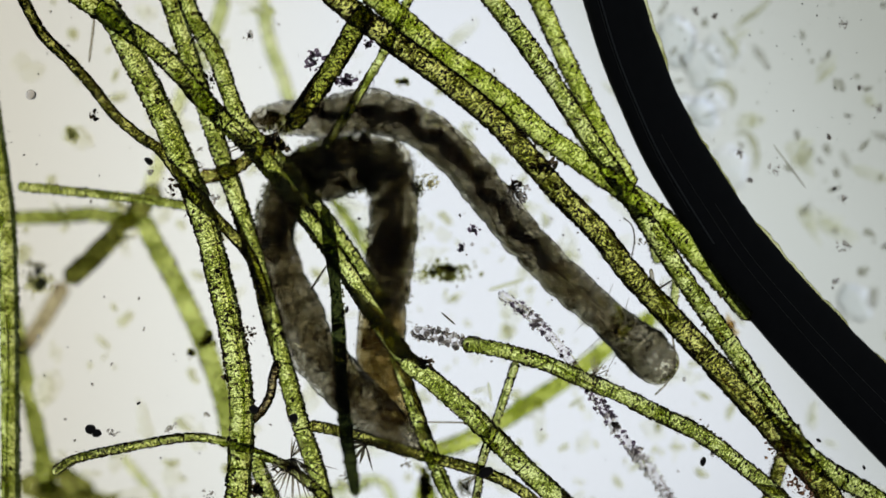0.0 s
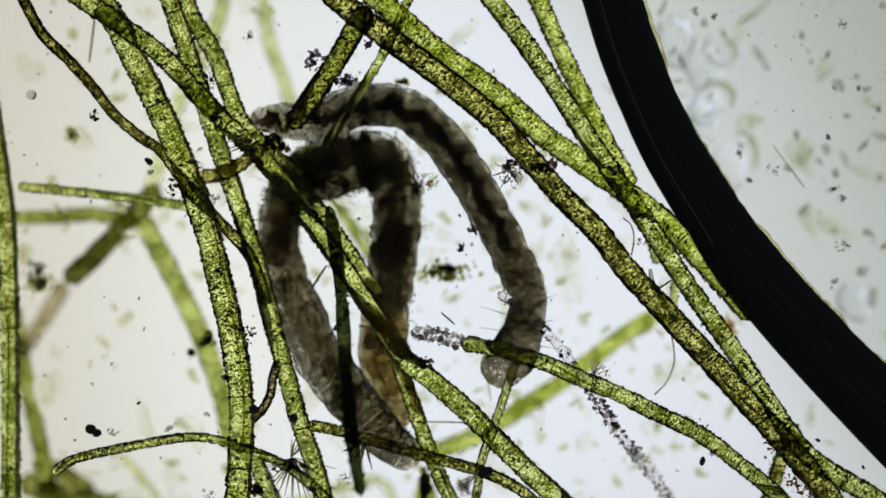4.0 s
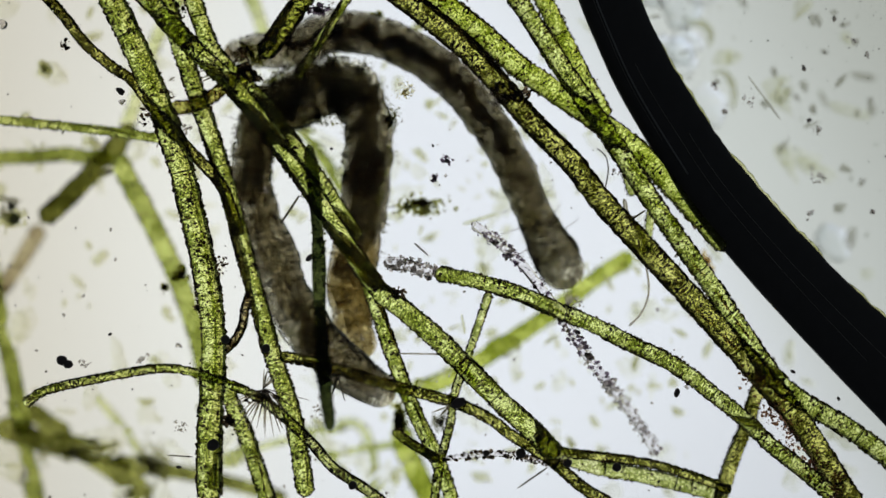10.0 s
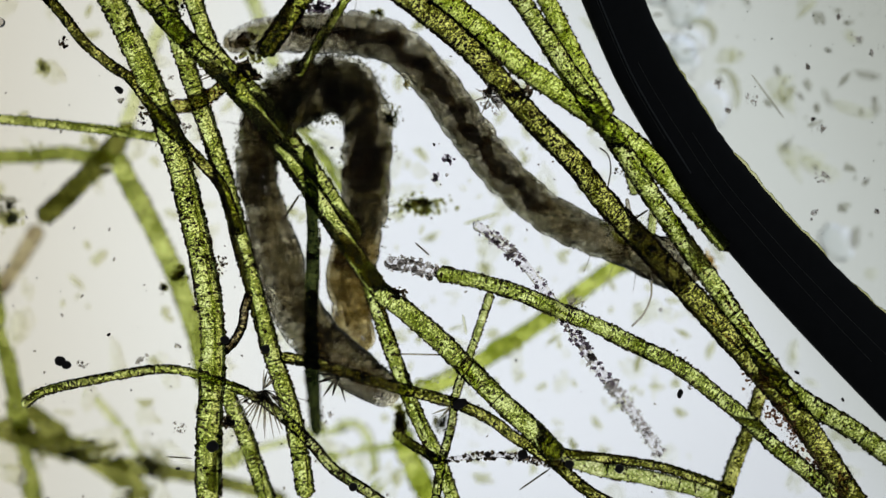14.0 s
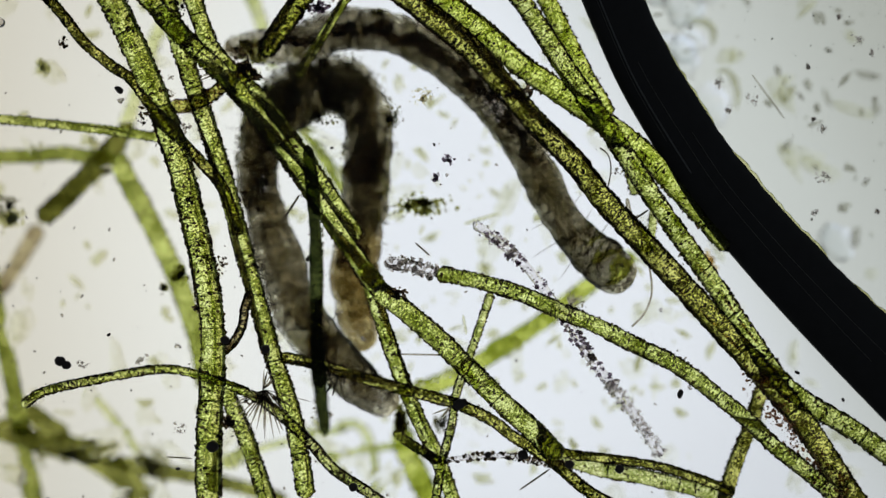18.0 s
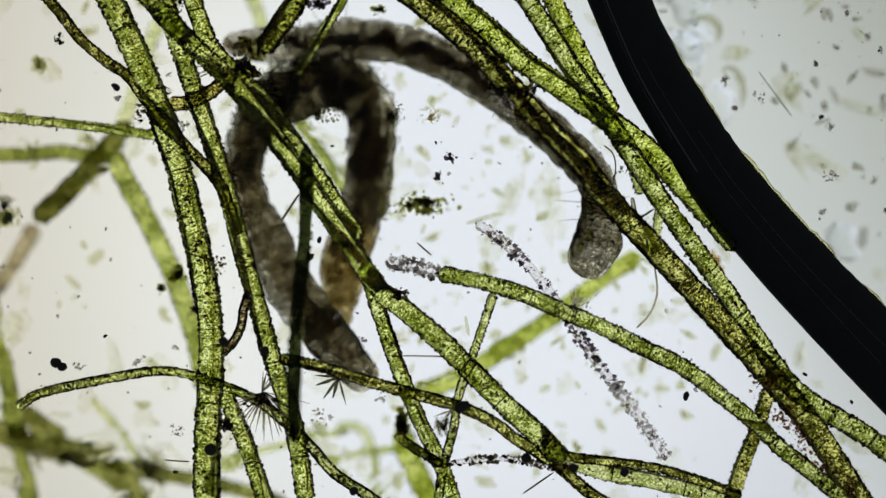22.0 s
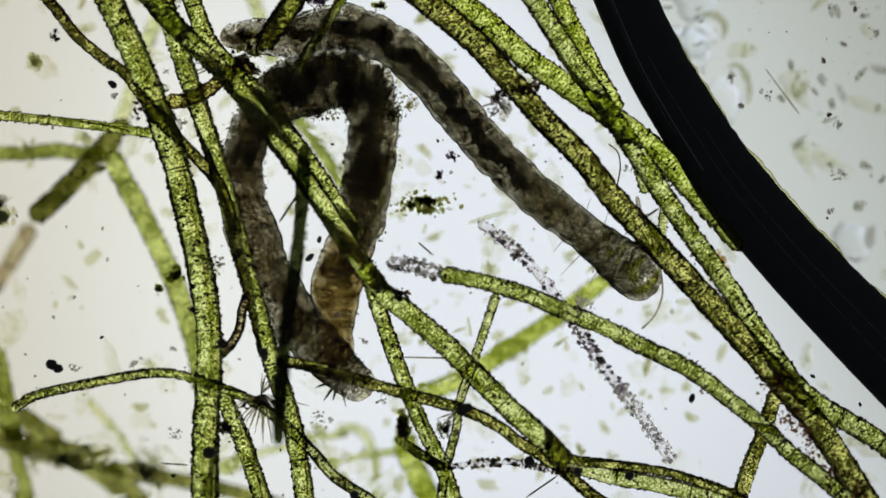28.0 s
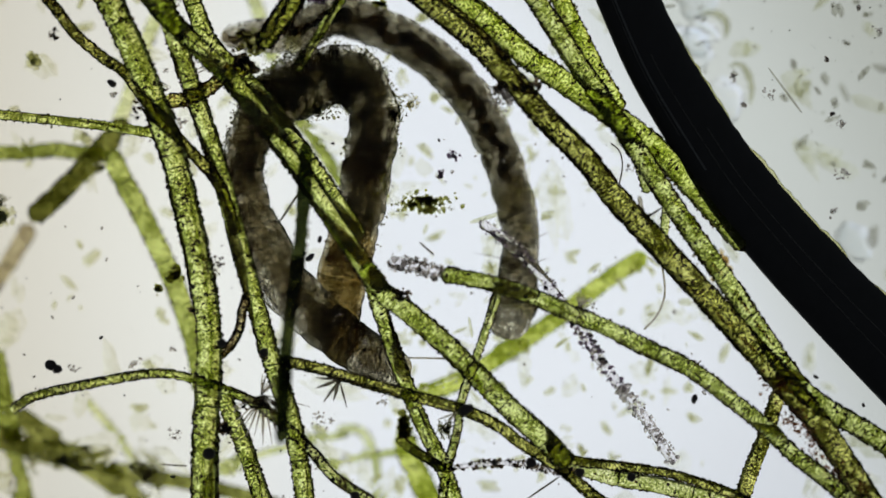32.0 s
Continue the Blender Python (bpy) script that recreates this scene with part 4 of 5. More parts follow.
hair([(1.531, -0.468), (1.569, -0.62), (1.58, -0.772), (1.531, -0.905), (1.447, -0.993)], -0.1, 0.014, NEEDLE, "colourless curved thread hanging from a filament")
hair([(1.23, 0.212), (1.287, 0.163), (1.306, 0.067), (1.287, -0.047)], -0.1, 0.01, NEEDLE_DARK, "colourless fine curved thread")
filament([(-1.692, 0.505), (-1.557, 0.509), (-1.403, 0.582), (-1.306, 0.651), (-1.094, 0.736)], -0.3, 0.085, "olive", grit=2.4, grit_of=GRIT_RED, label="brown gritty dead filament across green ones")

# more loose bits among the filaments
for i, (at, size, count) in enumerate((
        ((-1.835, -1.217), 0.07, 14), ((-1.586, -1.663), 0.07, 14), ((-1.594, -1.118), 0.03, 6), ((-2.01, 0.735), 0.06, 12),
        ((-1.666, 0.561), 0.06, 14), ((-1.644, 0.686), 0.04, 8), ((-1.976, 0.516), 0.04, 8), ((-1.542, 0.345), 0.06, 12),
        ((-2.336, 1.038), 0.05, 10), ((-0.258, -1.451), 0.06, 10), ((-0.525, -0.906), 0.05, 8), ((-0.369, -1.073), 0.04, 8),
        ((0.444, -1.382), 0.04, 8), ((1.34, 0.045), 0.05, 10), ((1.066, -0.851), 0.08, 16), ((-1.001, -0.065), 0.05, 10))):
    grain_cluster(at, 0.0, size, count, GRIT_CLEAR, "few tiny clear grains adrift", 120 + i, 0.015)
for i, (at, size) in enumerate((
        ((-1.597, -1.941), 0.014), ((-2.062, -1.045), 0.012), ((1.761, -1.44), 0.024), ((2.851, -1.48), 0.012), ((2.544, -1.297), 0.014),
        ((-0.569, 0.206), 0.010), ((-0.716, -0.529), 0.024), ((-0.653, -0.412), 0.018), ((0.115, 0.228), 0.010), ((-1.995, 0.599), 0.022))):
    body("dark_speck", at, 0.0, size, CYST, "small dark speck adrift in the drop", "debris", 140 + i, (1.3, 0.8, 0.7), 37 * i)
rod((-1.678, -1.861), (-1.506, -1.872), 0.0, 0.01, NEEDLE_DARK, "rod_diatom", "short thin dark rod", "diatom")
for i, at in enumerate(((-1.455, -0.46), (-1.436, -0.859), (-1.287, -0.58), (-1.5, -0.151), (-2.337, 0.891), (-1.533, 0.853),
                        (-1.556, 1.136), (-1.827, 0.419), (-0.996, 0.297))):
    grain_cluster(at, 0.16, 0.09, 26, GRIT, "dark crust of grit on a filament", 160 + i, 0.016, (0.7, 1.1))

needle_fan((-1.027, -1.41), 0.05, 9, 0.16, 62, 60, NEEDLE, "spray of pale brown needles standing on a filament", 56)
needle_fan((1.024, -0.862), -0.05, 6, 0.14, 65, 70, NEEDLE, "spray of short needles on a filament", 57)
needle_fan((0.235, -1.519), 0.1, 5, 0.13, 195, 70, NEEDLE, "few thin needles beside a dark knot", 58)
grain_cluster((-0.128, -1.694), -0.985, 0.160, 110, CLOT, "dark green fuzz between two filaments", 180, 0.032, (0.5, 1.2), "algal_clot")


def smear(pts, z, thick, material, label):
    """An uneven streak on the glass that thins out at both ends."""
    rng = random.Random(len(pts) * 7 + int(thick * 1000))
    line, length = curve_points([(x, y, z) for x, y in pts], 0.02)
    base = line[len(line) // 2].copy()
    u = np.linspace(0, 1, len(line))
    radii = thick / 2 * (0.15 + np.sin(u * math.pi) ** 0.7) * np.array([rng.uniform(0.75, 1.2) for _ in u])
    bm = bmesh.new()
    tube(bm, line - base, radii, ring=9)
    ob = part("smear", bm, material)
    ob.location = Vector(base) * MM
    return tagged(ob, label, "smear", "smears on the glass")


smear([(2.071, 1.295), (2.167, 1.305), (2.237, 1.278), (2.281, 1.208), (2.264, 1.111)], -2.4, 0.050, FLAKE_OLIVE, "olive curved smear along the edge of a droplet")
smear([(2.290, 0.900), (2.379, 0.917), (2.439, 0.839), (2.466, 0.724), (2.449, 0.606)], -2.4, 0.045, FLAKE_OLIVE, "olive curved smear beside a droplet")
smear([(2.184, 1.738), (2.238, 1.649), (2.309, 1.578), (2.274, 1.490)], -2.4, 0.058, FLAKE_OLIVE, "dark olive smear between droplets")
smear([(2.274, 1.720), (2.381, 1.809), (2.495, 1.889), (2.594, 2.005)], -2.4, 0.041, FLAKE_OLIVE, "thin olive smear on the glass")
smear([(2.434, 1.605), (2.505, 1.502), (2.566, 1.400)], -2.4, 0.050, FLAKE_GREY, "grey smear on the glass")
smear([(3.363, 0.913), (3.464, 0.882), (3.583, 0.865)], -2.4, 0.058, FLAKE_GREY, "grey smear on the glass")
smear([(2.826, 0.693), (2.870, 0.750), (2.905, 0.804)], -2.4, 0.066, FLAKE_OLIVE, "short olive smear on the glass")
smear([(3.126, 0.781), (3.169, 0.693), (3.196, 0.628)], -2.4, 0.041, FLAKE_GREY, "short grey smear on the glass")
smear([(3.522, 0.561), (3.543, 0.628), (3.530, 0.672)], -2.4, 0.066, FLAKE_GREY, "short grey smear on the glass")
smear([(3.367, -0.475), (3.376, -0.364), (3.412, -0.298)], -2.4, 0.082, FLAKE_GREY, "grey smear beside the bubble rim")

for i, at in enumerate(((2.268, -1.333), (2.391, -1.497), (2.518, -1.691), (2.667, -1.893), (2.809, -2.042))):
    grain_cluster(at, 0.16, 0.15, 100, GRIT_RED, "red-brown crust of fine grit on an olive filament", 190 + i, 0.015, (0.9, 1.2))

for i, at in enumerate(((1.169, -1.221), (1.297, -1.379), (0.63, -0.486))):
    grain_cluster(at, 0.02, 0.09, 20, GRIT_CLEAR, "round clear cells on a chain of grains", 210 + i, 0.024, (0.7, 1.0))

# small clear specks on the glass inside the bubble
for i, (at, size) in enumerate((
        ((2.058, 0.659), 0.05), ((2.128, 0.478), 0.04), ((2.29, 0.543), 0.07), ((2.764, 0.343), 0.05),
        ((2.76, 0.026), 0.06), ((2.706, -0.236), 0.06), ((2.999, 0.975), 0.07), ((3.1, 0.864), 0.05),
        ((2.876, 1.114), 0.03), ((3.138, -0.221), 0.03), ((2.668, 0.775), 0.02), ((2.706, 0.42), 0.02),
        ((1.749, 1.659), 0.05), ((1.877, 1.612), 0.04), ((2.763, 1.557), 0.06), ((2.795, 0.023), 0.05))):
    grain_cluster(at, -0.3, size, 16, GRIT_CLEAR, "few tiny clear grains on the glass", 80 + i, 0.014, (0.9, 1.0))

# droplets on the glass inside the bubble
for i, (at, size) in enumerate((
        ((1.836, 1.628), 0.159), ((2.037, 1.434), 0.148), ((1.943, 1.025), 0.178), ((2.080, 1.111), 0.119),
        ((2.235, 0.638), 0.148), ((3.234, -0.416), 0.119), ((2.201, 1.564), 0.119))):
    body("water_droplet", at, -2.4, size, DROPLET, "flat clear droplet on the glass inside the bubble", "droplet", 60 + i, (1, 1.25, 0.3), 40 * i, 0.4)

# loose specks: on the glass beyond the rim, deep in the drop, and in the plane of the filaments
beyond = lambda x, y: x > 1.43 - 0.62 * min(0, y - 1.69) * (1 + 0.16 * (1.69 - y))
inside = lambda x, y: not beyond(x, y) and x < 1.2 - 0.5 * (y - 1.0)
scatter("loose_specks", 60, (1.2, -2.2, 3.4, 1.9), (-1.9, -1.2), (0.012, 0.045), FLAKE_GREY, "grey blurred smudges on the glass inside the bubble", 71, long=2.2, keep=beyond)
scatter("loose_specks", 190, (1.2, -2.2, 3.4, 1.9), (-0.1, 0.0), (0.002, 0.008), NEEDLE_DARK, "small dark specks on the glass inside the bubble", 72, 0.6, 1.5, keep=beyond)
scatter("loose_specks", 190, (-0.2, -2.2, 2.2, 1.0), (-2.2, -1.4), (0.012, 0.05), FLAKE, "pale green flakes deep in the drop", 73, long=2.5, keep=inside)
scatter("loose_specks", 70, (-3.4, -2.2, 0.2, 1.9), (-2.4, -1.6), (0.02, 0.06), FLAKE, "pale flakes deep in the drop", 74, long=2.0, keep=inside)
scatter("loose_specks", 160, (-3.4, -2.2, 1.9, 1.9), (-0.2, 0.2), (0.003, 0.010), GRIT, "tiny dark specks adrift in the drop", 75, 0.8, 1.6, keep=inside)
scatter("loose_specks", 120, (-3.4, -2.2, 1.9, 1.9), (-0.3, 0.2), (0.006, 0.016), GRIT_CLEAR, "tiny clear cells adrift in the drop", 76, 0.8, 1.6, keep=inside)

scatter("loose_specks", 150, (-3.6, -2.4, 3.4, 2.1), (-1.9, -1.5), (0.05, 0.14), WISP, "large pale wisps far below the filaments", 77, 0.3, 2.5)


# ---- what moves ----
def ring_rows(bends, count, home, trim):
    """For each ring, rows of seconds and pose along the worm's line at each time."""
    rows = [[] for _ in range(count)]
    for t, pts in bends:
        line, length = curve_points(pts, 0.01)
        a, z = int(trim[0] / length * len(line)), int(trim[1] / length * len(line))
        line, length = curve_points(line[a:len(line) - z:8], 6 * count + 1)
        for i in range(count):
            c = line[6 * i + 3] * MM
            d = line[min(6 * i + 6, len(line) - 1)] - line[6 * i]
            rows[i].append((t, pose(c[0] - home[0], c[1] - home[1], c[2], 0, 0, math.degrees(math.atan2(d[1], d[0])))))
    return rows


def motions():
    long_bends, folded_bends = [], []
    long_bend = lambda t, line: long_bends.append((t, line))
    folded_bend = lambda t, line: folded_bends.append((t, line))
    long_bend(0, [(-1.347, 0.922, -0.30), (-0.833, 0.923, -0.25), (-0.486, 0.959, -0.20), (-0.154, 0.839, -0.12), (0.115, 0.614, -0.03), (0.333, 0.341, 0.05), (0.555, 0.074, 0.05), (0.795, -0.176, 0.05), (1.055, -0.407, 0.05), (1.313, -0.639, 0.05), (1.573, -0.868, 0.05)])
    long_bend(1, [(-1.347, 0.922, -0.30), (-0.837, 0.921, -0.25), (-0.496, 0.961, -0.20), (-0.167, 0.846, -0.12), (0.102, 0.628, -0.03), (0.317, 0.360, 0.05), (0.530, 0.092, 0.05), (0.759, -0.163, 0.05), (1.015, -0.391, 0.05), (1.268, -0.621, 0.05), (1.524, -0.848, 0.05)])
    long_bend(2, [(-1.347, 0.922, -0.30), (-0.844, 0.914, -0.25), (-0.515, 0.970, -0.20), (-0.200, 0.846, -0.12), (0.062, 0.633, -0.03), (0.294, 0.392, 0.05), (0.525, 0.152, 0.05), (0.761, -0.084, 0.05), (1.010, -0.305, 0.05), (1.256, -0.529, 0.05), (1.476, -0.778, 0.05)])
    long_bend(3, [(-1.347, 0.922, -0.30), (-0.861, 0.915, -0.25), (-0.553, 0.997, -0.20), (-0.237, 0.924, -0.12), (0.031, 0.743, -0.03), (0.259, 0.516, 0.05), (0.461, 0.270, 0.05), (0.663, 0.023, 0.05), (0.874, -0.215, 0.05), (1.030, -0.487, 0.05), (0.936, -0.778, 0.05)])
    long_bend(3.5, [(-1.347, 0.922, -0.30), (-0.864, 0.903, -0.25), (-0.566, 1.014, -0.20), (-0.258, 0.962, -0.12), (-0.017, 0.760, -0.03), (0.154, 0.495, 0.05), (0.305, 0.223, 0.05), (0.450, -0.053, 0.05), (0.579, -0.336, 0.05), (0.522, -0.636, 0.05), (0.356, -0.899, 0.05)])
    long_bend(5.5, [(-1.347, 0.922, -0.30), (-0.853, 0.887, -0.25), (-0.543, 0.980, -0.20), (-0.226, 0.982, -0.12), (0.070, 0.859, -0.03), (0.324, 0.668, 0.05), (0.508, 0.414, 0.05), (0.611, 0.116, 0.05), (0.610, -0.200, 0.05), (0.522, -0.500, 0.05), (0.286, -0.710, 0.05)])
    long_bend(6, [(-1.347, 0.922, -0.30), (-0.884, 0.916, -0.25), (-0.610, 1.043, -0.20), (-0.304, 1.047, -0.12), (-0.013, 0.953, -0.03), (0.236, 0.781, 0.05), (0.424, 0.546, 0.05), (0.533, 0.267, 0.05), (0.591, -0.028, 0.05), (0.667, -0.317, 0.05), (0.816, -0.578, 0.05)])
    long_bend(6.5, [(-1.347, 0.922, -0.30), (-0.880, 0.905, -0.25), (-0.616, 1.054, -0.20), (-0.320, 1.025, -0.12), (-0.060, 0.867, -0.03), (0.148, 0.650, 0.05), (0.296, 0.391, 0.05), (0.428, 0.124, 0.05), (0.581, -0.132, 0.05), (0.778, -0.355, 0.05), (0.997, -0.558, 0.05)])
    long_bend(7, [(-1.347, 0.922, -0.30), (-0.879, 0.908, -0.25), (-0.613, 1.060, -0.20), (-0.316, 1.012, -0.12), (-0.054, 0.852, -0.03), (0.162, 0.640, 0.05), (0.340, 0.397, 0.05), (0.461, 0.122, 0.05), (0.612, -0.140, 0.05), (0.826, -0.349, 0.05), (1.067, -0.529, 0.05)])
    long_bend(7.5, [(-1.346, 0.922, -0.30), (-0.878, 0.909, -0.28), (-0.590, 1.012, -0.25), (-0.282, 0.979, -0.17), (-0.004, 0.851, -0.08), (0.194, 0.619, 0.00), (0.332, 0.349, 0.00), (0.461, 0.075, 0.00), (0.611, -0.189, 0.00), (0.820, -0.404, 0.00), (1.097, -0.529, 0.00)])
    long_bend(8, [(-1.350, 0.923, -0.35), (-0.881, 0.935, -0.33), (-0.587, 1.041, -0.30), (-0.267, 1.009, -0.22), (0.028, 0.887, -0.13), (0.227, 0.643, -0.05), (0.336, 0.348, -0.05), (0.426, 0.048, -0.05), (0.588, -0.220, -0.05), (0.819, -0.432, -0.05), (1.099, -0.576, -0.05)])
    long_bend(8.5, [(-1.363, 0.930, -0.50), (-0.887, 0.956, -0.47), (-0.572, 1.025, -0.45), (-0.244, 0.986, -0.37), (0.067, 0.877, -0.28), (0.323, 0.675, -0.20), (0.510, 0.411, -0.20), (0.641, 0.115, -0.20), (0.753, -0.188, -0.20), (0.895, -0.481, -0.20), (1.124, -0.705, -0.20)])
    long_bend(9, [(-1.376, 0.939, -0.65), (-0.890, 0.960, -0.63), (-0.573, 1.061, -0.60), (-0.236, 1.047, -0.52), (0.080, 0.940, -0.43), (0.343, 0.739, -0.35), (0.549, 0.481, -0.35), (0.706, 0.192, -0.35), (0.818, -0.117, -0.35), (0.963, -0.412, -0.35), (1.110, -0.708, -0.35)])
    long_bend(9.5, [(-1.375, 0.940, -0.63), (-0.892, 0.963, -0.61), (-0.584, 1.082, -0.58), (-0.253, 1.031, -0.50), (0.055, 0.901, -0.42), (0.317, 0.698, -0.33), (0.503, 0.427, -0.33), (0.662, 0.141, -0.33), (0.793, -0.162, -0.33), (0.951, -0.447, -0.33), (1.105, -0.736, -0.33)])
    long_bend(10, [(-1.374, 0.941, -0.62), (-0.895, 0.964, -0.61), (-0.588, 1.079, -0.58), (-0.260, 1.026, -0.49), (0.041, 0.882, -0.41), (0.296, 0.673, -0.33), (0.499, 0.418, -0.33), (0.668, 0.140, -0.33), (0.795, -0.160, -0.33), (0.935, -0.456, -0.33), (1.101, -0.736, -0.33)])
    long_bend(10.5, [(-1.373, 0.942, -0.62), (-0.897, 0.965, -0.59), (-0.594, 1.074, -0.57), (-0.268, 1.005, -0.48), (0.031, 0.865, -0.40), (0.300, 0.676, -0.32), (0.526, 0.447, -0.32), (0.685, 0.165, -0.32), (0.799, -0.138, -0.32), (0.941, -0.428, -0.32), (1.090, -0.715, -0.32)])
    long_bend(11, [(-1.371, 0.943, -0.60), (-0.900, 0.961, -0.58), (-0.609, 1.091, -0.55), (-0.292, 1.014, -0.47), (-0.010, 0.850, -0.38), (0.223, 0.625, -0.30), (0.413, 0.372, -0.30), (0.570, 0.094, -0.30), (0.752, -0.168, -0.30), (0.957, -0.412, -0.30), (1.187, -0.632, -0.30)])
    long_bend(11.5, [(-1.361, 0.936, -0.47), (-0.887, 0.955, -0.45), (-0.591, 1.079, -0.42), (-0.270, 1.000, -0.34), (0.015, 0.839, -0.26), (0.254, 0.614, -0.17), (0.451, 0.358, -0.17), (0.628, 0.089, -0.17), (0.829, -0.162, -0.17), (1.070, -0.375, -0.17), (1.382, -0.451, -0.17)])
    long_bend(12, [(-1.412, 0.880, -0.35), (-1.045, 0.969, -0.33), (-0.673, 1.025, -0.30), (-0.298, 0.991, -0.22), (0.050, 0.854, -0.13), (0.334, 0.611, -0.05), (0.576, 0.332, -0.05), (0.812, 0.048, -0.05), (1.047, -0.235, -0.05), (1.340, -0.457, -0.05), (1.670, -0.621, -0.05)])
    long_bend(12.5, [(-1.349, 0.930, -0.35), (-0.870, 0.966, -0.33), (-0.542, 1.027, -0.30), (-0.211, 0.920, -0.22), (0.063, 0.709, -0.13), (0.310, 0.466, -0.05), (0.532, 0.210, -0.05), (0.752, -0.050, -0.05), (0.998, -0.283, -0.05), (1.309, -0.404, -0.05), (1.650, -0.413, -0.05)])
    long_bend(13, [(-1.349, 0.931, -0.35), (-0.878, 0.974, -0.33), (-0.556, 1.044, -0.30), (-0.223, 0.936, -0.22), (0.054, 0.728, -0.13), (0.264, 0.453, -0.05), (0.476, 0.187, -0.05), (0.696, -0.072, -0.05), (0.957, -0.289, -0.05), (1.288, -0.351, -0.05), (1.628, -0.333, -0.05)])
    long_bend(13.5, [(-1.349, 0.932, -0.35), (-0.854, 0.976, -0.33), (-0.513, 1.044, -0.30), (-0.178, 0.896, -0.22), (0.091, 0.649, -0.13), (0.305, 0.353, -0.05), (0.533, 0.079, -0.05), (0.758, -0.200, -0.05), (1.039, -0.420, -0.05), (1.391, -0.471, -0.05), (1.717, -0.363, -0.05)])
    long_bend(14, [(-1.354, 0.964, -0.35), (-0.965, 1.025, -0.33), (-0.570, 1.029, -0.30), (-0.186, 0.957, -0.22), (0.102, 0.695, -0.13), (0.327, 0.374, -0.05), (0.564, 0.069, -0.05), (0.847, -0.193, -0.05), (1.185, -0.376, -0.05), (1.549, -0.504, -0.05), (1.903, -0.660, -0.05)])
    long_bend(14.5, [(-1.349, 0.935, -0.35), (-0.864, 0.987, -0.33), (-0.520, 1.071, -0.30), (-0.166, 0.973, -0.22), (0.117, 0.741, -0.13), (0.353, 0.465, -0.05), (0.607, 0.210, -0.05), (0.868, -0.036, -0.05), (1.139, -0.271, -0.05), (1.425, -0.488, -0.05), (1.728, -0.681, -0.05)])
    long_bend(16.5, [(-1.354, 0.945, -0.40), (-0.890, 0.960, -0.38), (-0.606, 1.113, -0.35), (-0.283, 1.098, -0.27), (-0.039, 0.883, -0.18), (0.076, 0.576, -0.10), (0.163, 0.266, -0.10), (0.268, -0.039, -0.10), (0.366, -0.345, -0.10), (0.614, -0.530, -0.10), (0.933, -0.541, -0.10)])
    long_bend(17, [(-1.386, 0.971, -0.75), (-0.898, 0.992, -0.73), (-0.574, 1.107, -0.70), (-0.229, 1.091, -0.62), (0.066, 0.906, -0.53), (0.283, 0.637, -0.45), (0.476, 0.355, -0.45), (0.660, 0.067, -0.36), (0.840, -0.221, -0.28), (1.035, -0.493, -0.19), (1.259, -0.743, -0.19)])
    long_bend(17.5, [(-1.387, 0.973, -0.76), (-0.900, 1.003, -0.73), (-0.584, 1.135, -0.71), (-0.231, 1.103, -0.61), (0.094, 0.966, -0.53), (0.374, 0.756, -0.46), (0.611, 0.504, -0.46), (0.797, 0.210, -0.36), (0.940, -0.104, -0.27), (1.059, -0.423, -0.17), (1.175, -0.742, -0.17)])
    long_bend(18, [(-1.386, 0.974, -0.75), (-0.880, 0.986, -0.73), (-0.541, 1.093, -0.70), (-0.184, 1.060, -0.62), (0.137, 0.898, -0.53), (0.410, 0.667, -0.45), (0.642, 0.403, -0.45), (0.819, 0.096, -0.35), (0.972, -0.218, -0.25), (1.184, -0.486, -0.15), (1.455, -0.702, -0.15)])
    long_bend(18.5, [(-1.401, 0.989, -0.91), (-0.896, 0.989, -0.88), (-0.563, 1.101, -0.85), (-0.211, 1.101, -0.77), (0.129, 1.013, -0.69), (0.426, 0.830, -0.60), (0.671, 0.587, -0.60), (0.861, 0.296, -0.45), (0.979, -0.028, -0.29), (1.064, -0.355, -0.16), (1.174, -0.672, -0.16)])
    long_bend(19, [(-1.414, 1.000, -1.05), (-0.885, 1.006, -1.03), (-0.522, 1.083, -1.00), (-0.148, 1.058, -0.92), (0.197, 0.914, -0.83), (0.497, 0.699, -0.75), (0.767, 0.447, -0.75), (1.008, 0.171, -0.54), (1.171, -0.150, -0.33), (1.305, -0.472, -0.13), (1.352, -0.822, -0.13)])
    long_bend(19.5, [(-1.414, 1.002, -1.04), (-0.862, 1.002, -1.01), (-0.475, 1.074, -0.99), (-0.086, 1.022, -0.90), (0.262, 0.838, -0.82), (0.560, 0.583, -0.74), (0.823, 0.300, -0.74), (1.026, -0.029, -0.53), (1.179, -0.374, -0.33), (1.363, -0.690, -0.12), (1.618, -0.961, -0.12)])
    long_bend(20, [(-1.412, 1.002, -1.02), (-0.901, 0.976, -1.00), (-0.559, 1.043, -0.98), (-0.212, 1.056, -0.89), (0.123, 0.962, -0.81), (0.421, 0.789, -0.73), (0.666, 0.550, -0.73), (0.867, 0.270, -0.52), (1.001, -0.040, -0.32), (1.116, -0.351, -0.12), (1.285, -0.632, -0.12)])
    long_bend(20.5, [(-1.413, 1.003, -1.03), (-0.924, 0.977, -1.01), (-0.603, 1.043, -0.98), (-0.273, 1.053, -0.90), (0.047, 0.989, -0.82), (0.344, 0.856, -0.73), (0.604, 0.669, -0.73), (0.807, 0.416, -0.53), (0.893, 0.107, -0.33), (0.828, -0.202, -0.13), (0.695, -0.482, -0.13)])
